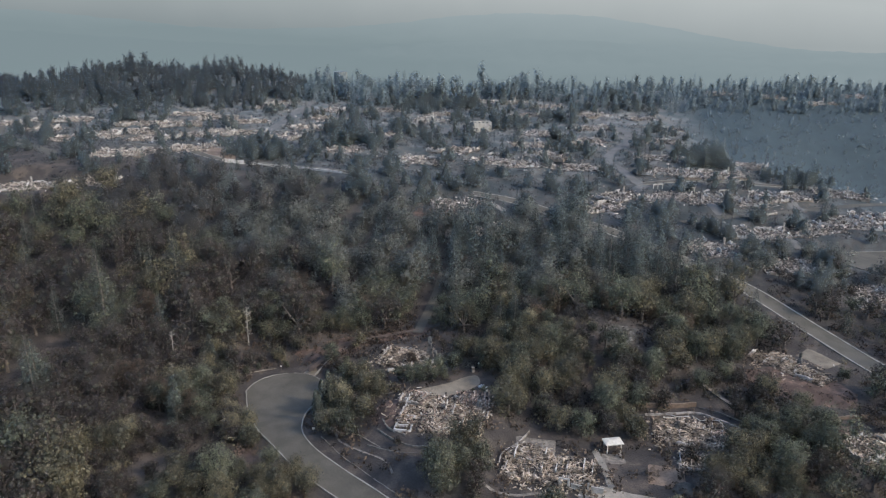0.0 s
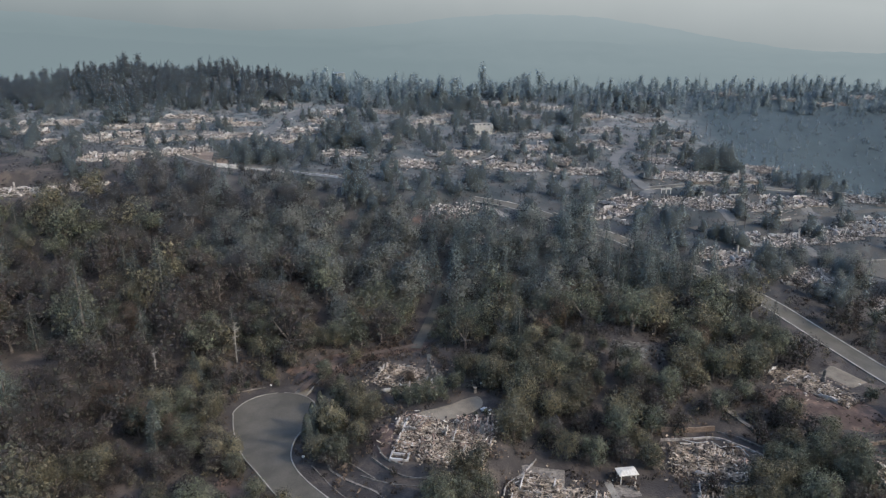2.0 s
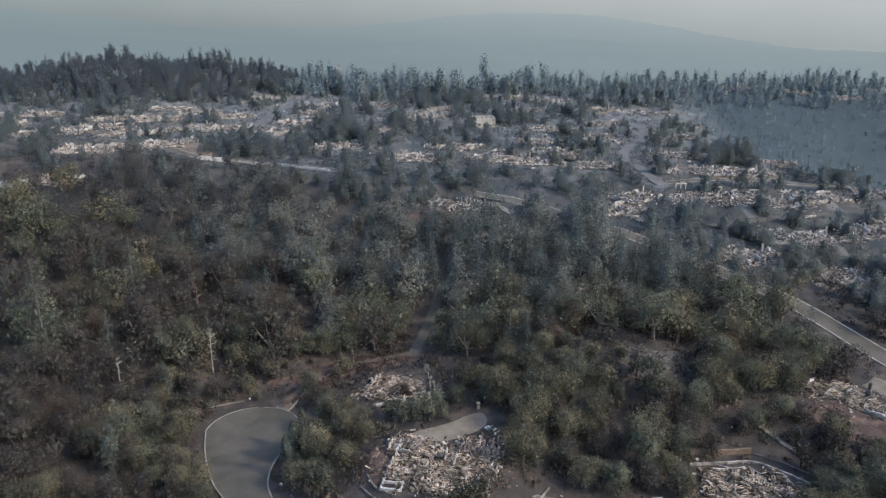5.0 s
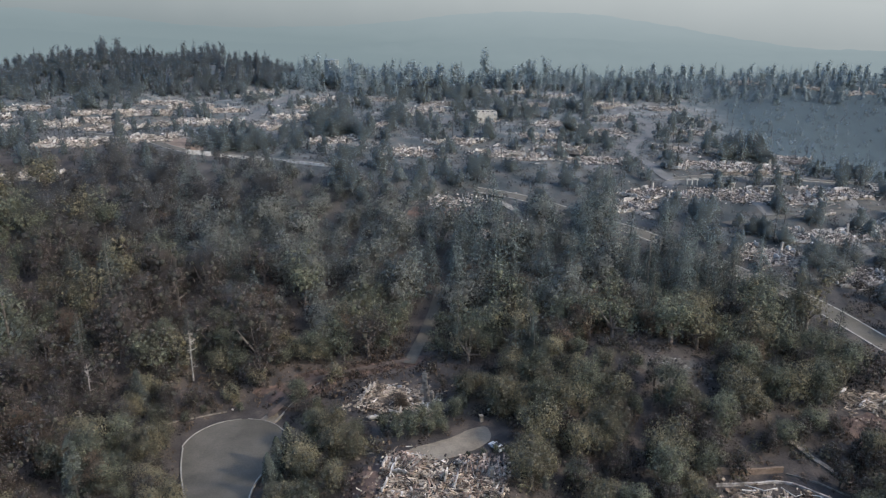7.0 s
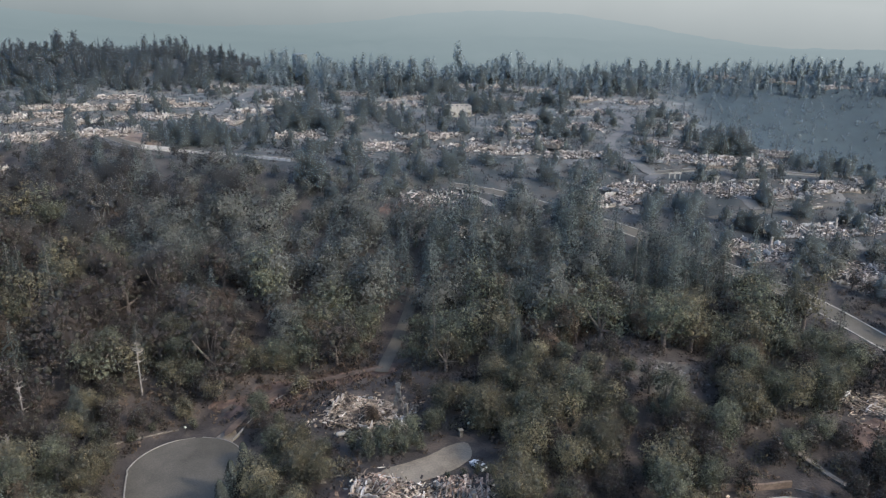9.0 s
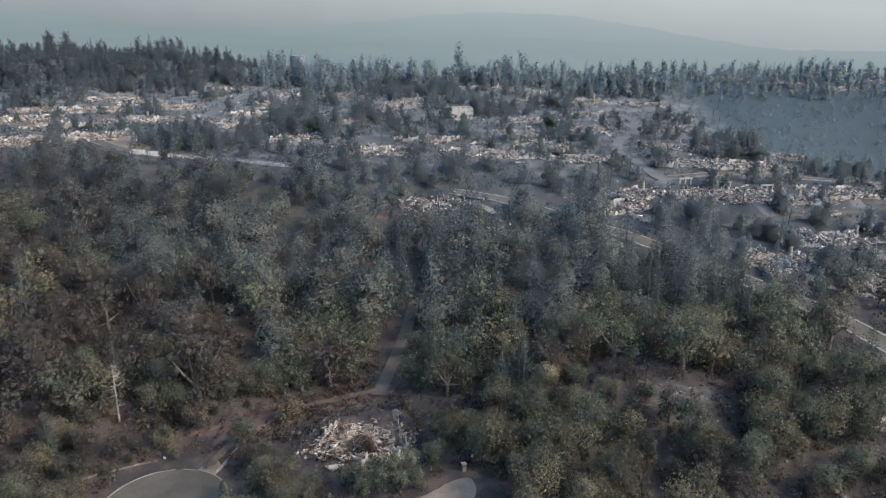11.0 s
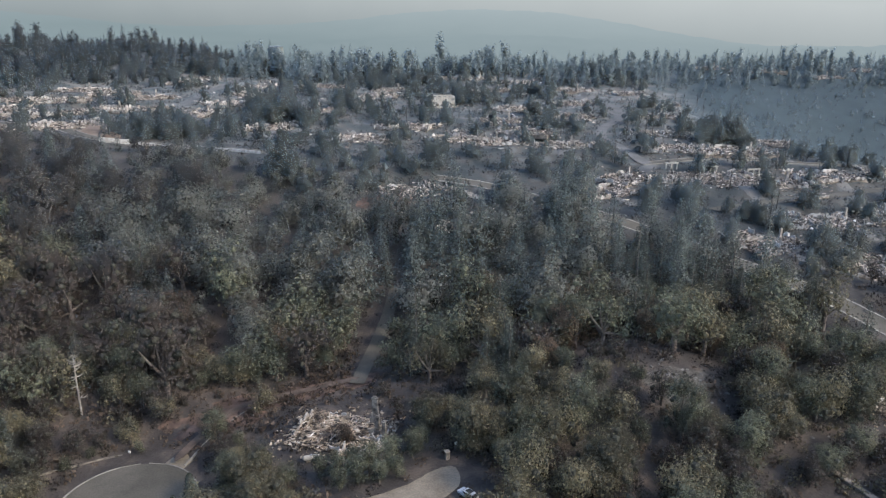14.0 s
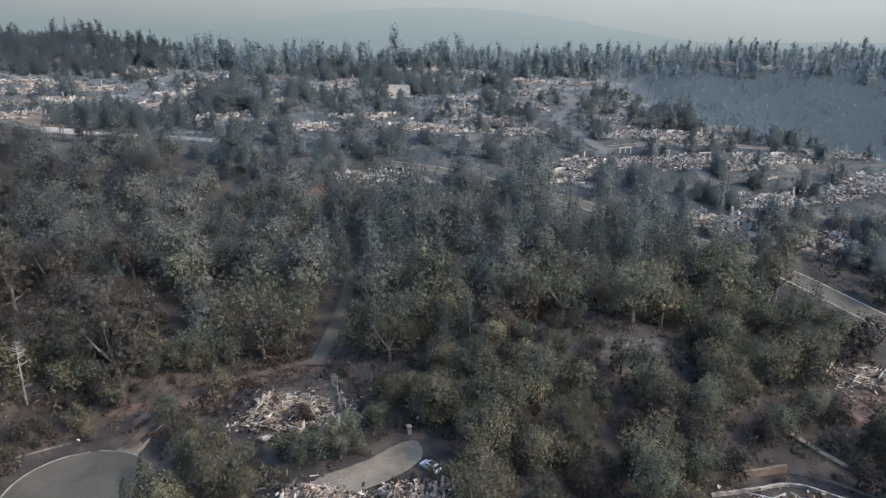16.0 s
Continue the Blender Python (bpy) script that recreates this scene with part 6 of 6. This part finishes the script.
# boulders on the knoll
rng = np.random.default_rng(9)
for k in range(64):
    bm = bmesh.new()
    bmesh.ops.create_icosphere(bm, subdivisions=2, radius=1)
    for vert in bm.verts:
        vert.co *= 1 + 0.35 * noise.noise(vert.co * 1.3 + Vector((k * 5, 0, 0)))
        vert.co.z *= 0.45
    bx, by = (61 + rng.normal(0, 7), 215 + rng.normal(0, 3.5)) if k < 52 else (82 + rng.normal(0, 6), 204 + rng.normal(0, 5))
    me = bpy.data.meshes.new("boulder")
    bm.to_mesh(me)
    bm.free()
    me.materials.append(ROCK)
    ob = tagged(new("boulder", me), "pale grey boulder on the stony clearing", "rock", "boulders on the knoll")
    s = rng.uniform(0.22, 0.6) * (1.7 if k % 9 == 0 else 1)
    ob.matrix_basis = pose(bx, by, gz(bx, by) + 0.15 * s, 0, 0, rng.uniform(0, 360)) @ Matrix.Diagonal((s, s * 0.7, s, 1))


# flagstones of a broken terrace by the drive
rng = np.random.default_rng(19)
for k in range(34):
    bm = box_bm(rng.uniform(0.5, 1.3), rng.uniform(0.4, 0.9), rng.uniform(0.14, 0.3), edge=0.05)
    for vert in bm.verts:
        vert.co += 0.12 * Vector((noise.noise(vert.co + Vector((k, 0, 0))), noise.noise(vert.co + Vector((0, k, 0))), 0))
    me = bpy.data.meshes.new("flagstone")
    bm.to_mesh(me)
    bm.free()
    me.materials.append(GARDEN_STONE)
    fx, fy = -17 + rng.normal(0, 2.6), 192 + rng.normal(0, 2.2)
    tagged(new("flagstone", me), "weathered tan flagstone of a broken terrace", "stone", "flagstones by the drive").matrix_basis = pose(fx, fy, gz(fx, fy) + 0.02, rng.uniform(-7, 7), rng.uniform(-7, 7), rng.uniform(0, 360))

# grey gas tank below the upper ruin
gas = thing("gas_tank", "ash-grey gas tank lying on two feet", "tank", m=pose(-16.5, 205.4, gz(-16.5, 205.4), 0, 0, 8))
bm = bmesh.new()
bmesh.ops.create_uvsphere(bm, u_segments=16, v_segments=10, radius=0.55, matrix=Matrix.Rotation(radians(90), 4, "Y"))
for vert in bm.verts:
    vert.co.x += 1.2 if vert.co.x > 0.01 else -1.2 if vert.co.x < -0.01 else 0
    vert.co.z += 0.85
part("shell", bm, SHELL_WALL, gas)
for fx in (-0.9, 0.9):
    part("foot", box_bm(0.25, 0.8, 0.5, fx, 0, -0.1, 0.02), CONCRETE, gas)
part("valve_cap", box_bm(0.3, 0.3, 0.2, 0, 0, 1.36, 0.04), ALLOY, gas)

# stone gate pillar at the head of the drive
pillar = thing("gate_pillar", "tan stone gate pillar with a flat cap", "pillar", m=pose(9.6, 201.2, gz(9.6, 201.2), 0, 0, 20))
part("shaft", box_bm(0.8, 0.8, 1.8, 0, 0, -0.2, 0.05), GARDEN_STONE, pillar)
part("cap", box_bm(1.0, 1.0, 0.16, 0, 0, 1.6, 0.04), CONCRETE, pillar)


def low_wall(label, points, high=0.7, thick=0.4, mat=None, name="retaining_wall"):
    """A low garden wall following the ground."""
    line = smooth_line(points, 1.5)
    z = ground_z(line[:, 0], line[:, 1])
    z = np.convolve(np.pad(z, 2, mode="edge"), np.ones(5) / 5, mode="valid")
    rise = 0.05 * np.sin(np.arange(len(line)) * 1.9) + 0.06 * np.sin(np.arange(len(line)) * 0.7)
    v, f = ribbon(line, z + rise, np.full(len(line), -thick / 2), np.full(len(line), thick / 2), high, 0.5)
    ob = tagged(new(name, quads_mesh(name, v, f, mat or GARDEN_STONE)), label, "wall")
    return ob


low_wall("pale curved garden wall below a burned house", [(-18.1, 168.2), (-12.7, 161.9), (-6.5, 158.4), (0.9, 159.3), (4.7, 162.6)], 0.35, 0.26)
low_wall("pale stone terrace wall in a scorched yard", [(-20.3, 162.6), (-14, 158.9), (-7.9, 156.7), (-0.6, 156), (7.2, 160.4)], 0.3, 0.24)
low_wall("pale winding garden path through a scorched yard", [(-30.9, 176.7), (-29.2, 168.3), (-25.9, 164.2), (-21.5, 160.4), (-14.9, 155.5), (-12.7, 150.5)], 0.12, 0.6, GARDEN_STONE, "garden_path")
low_wall("low stone step across a scorched terrace", [(-17, 172), (-14.5, 166.5), (-10, 163.2)], 0.3, 0.3)
low_wall("low stone edging of a scorched terrace", [(-26, 171), (-21, 165.5), (-16.5, 160.8)], 0.3, 0.3)
low_wall("pale coped wall round a burned house", [(14.6, 155.9), (15.6, 160.1), (20.1, 164.7), (24.1, 170)], 0.6, 0.3, BLOCK)
low_wall("pale concrete garden path below a burned house", [(9.3, 147.8), (11.9, 144.7), (16.6, 143.4), (22, 144), (27.9, 145)], 0.12, 0.9, GARDEN_STONE, "garden_path")
low_wall("pale concrete walk from the pavilion to the drive", [(40.6, 162), (41.4, 156), (41.7, 150.8), (41.6, 146)], 0.12, 1.8, CONCRETE, "garden_path")
low_wall("low concrete edging along the road bank", [(-34, 170), (-27, 160.5), (-19, 152), (-10, 143)], 0.25, 0.22)
low_wall("thin pale kerb beside the footpath", [(-43.4, 212.8), (-39.8, 220.4), (-34.2, 228.4), (-26.4, 232.4)], 0.16, 0.22, KERB, "path_kerb")
low_wall("low stone edging above the turning circle", [(-70, 208), (-66.5, 212), (-61.6, 216), (-57.5, 217.6)], 0.25, 0.3)
low_wall("tan retaining wall behind a burned house", [(56.7, 184.5), (63.5, 184.6), (75.7, 185.2)], 1.4, 0.5, CLAY)
low_wall("pale retaining wall with a bend", [(59.3, 180.7), (67.5, 181.4), (74.5, 181.8), (79.7, 178.1), (85.1, 172.9)], 0.6, 0.45, BLOCK)
low_wall("thin garden wall running downhill", [(76, 184.4), (81.5, 181.2), (85.6, 177.4), (90, 173)], 0.4, 0.25)
low_wall("stepped concrete drain down the slope", [(80, 197), (83.3, 190.6), (85.8, 185.9), (88.5, 180.5)], 0.4, 1.3, GARDEN_STONE, "drain")
low_wall("tan wall round a soil bench", [(106, 165), (106, 172), (113, 177), (124, 179)], 1.0, 0.5, CLAY)
low_wall("pale concrete guard wall along the west road", [(-109, 391.6), (-89, 389.4), (-71, 383.4), (-55, 377)], 1.2, 0.5, PLASTER, "guard_wall")
low_wall("white block wall at the road bend", [(-124, 390.6), (-112, 391.4)], 2.0, 0.5, PLASTER, "block_wall")

# two-storey shell left standing
shell = thing("house_shell", "pale roofless two-storey house shell with empty windows", "house", m=pose(SHELL[0], SHELL[1], gz(SHELL[0], SHELL[1]), 0, 0, SHELL[2]))


def pierced_wall(length, high, thick, cols, rows):
    """A wall with real window openings."""
    bm = bmesh.new()
    cw = length / cols
    rh = high / rows
    for r in range(rows):
        box_bm(length, thick, rh * 0.3, 0, 0, r * rh, bm=bm)
        box_bm(length, thick, rh * 0.18, 0, 0, r * rh + rh * 0.82, bm=bm)
        for c in range(cols + 1):
            w = cw * 0.45 if 0 < c < cols else cw * 0.225
            off = 0 if 0 < c < cols else (w / 2 if c == 0 else -w / 2)
            box_bm(w, thick, rh * 0.52, -length / 2 + c * cw + off, 0, r * rh + rh * 0.3, bm=bm)
    return bm


for name, length, m in (("front_wall", 15, pose(0, -5, 0)), ("back_wall", 15, pose(0, 5, 0)), ("side_wall", 9.4, pose(-7.3, 0, 0, 0, 0, 90)), ("side_wall", 9.4, pose(7.3, 0, 0, 0, 0, 90))):
    part(name, pierced_wall(length, 6.4, 0.35, 5 if length > 10 else 3, 2), SHELL_WALL, shell).matrix_basis = m
v, f = rubble(np.random.default_rng(3), [(0, 0, 14, 9)], 200, 1.6)
hang("rubble", quads_mesh("rubble", v, f, DEBRIS), shell)["kind"] = "stuff"

# small roadside things
box_proto = thing("mailbox", "small pale mailbox on a post", "mailbox", "mailboxes")
part("post", box_bm(0.12, 0.12, 1.1), BARK, box_proto)
part("box", box_bm(0.5, 0.3, 0.35, 0, 0, 1.1, 0.05), TIMBER, box_proto)
for bx, by in ((-55.5, 216.5), (11.5, 203.5), (-36.5, 172.2)):
    plant(box_proto, bx, by, 1.2, bx * 20)

# white frame left of a garden room, by the large ruin
frame_room = thing("wall_frame", "pale rectangular frame of low walls in rubble", "ruin", m=pose(-10.5, 168.5, gz(-10.5, 168.5), 0, 0, -8))
for wx, wy, ww, wd in ((-2.2, 0, 0.4, 7.5), (2.2, 0, 0.4, 7.5), (0, -3.6, 4.0, 0.4), (0, 3.6, 4.0, 0.4), (0, 1.2, 4.0, 0.35), (0, -1.2, 4.0, 0.35)):
    part("wall", box_bm(ww, wd, 1.0, wx, wy, -0.4, 0.04), PLASTER, frame_room)

# door frames of burned garages
gate = thing("garage_frame", "pale standing door frame of a burned garage", "ruin", "garage frames")
for sx in (-2.6, 0, 2.6):
    part("post", box_bm(0.45, 0.4, 2.6, sx, 0, -0.2, 0.03), SHELL_WALL, gate)
part("lintel", box_bm(6.2, 0.5, 0.6, 0, 0, 2.4, 0.03), SHELL_WALL, gate)
for fx, fy, a in ((119, 381, 8), (137, 382, -6), (156, 381, 4)):
    plant(gate, fx, fy, 1.0, a)
low_wall("long pale block wall behind a burned lot", [(150, 343), (163, 347), (172, 350)], 1.2, 0.4, BLOCK, "block_wall")
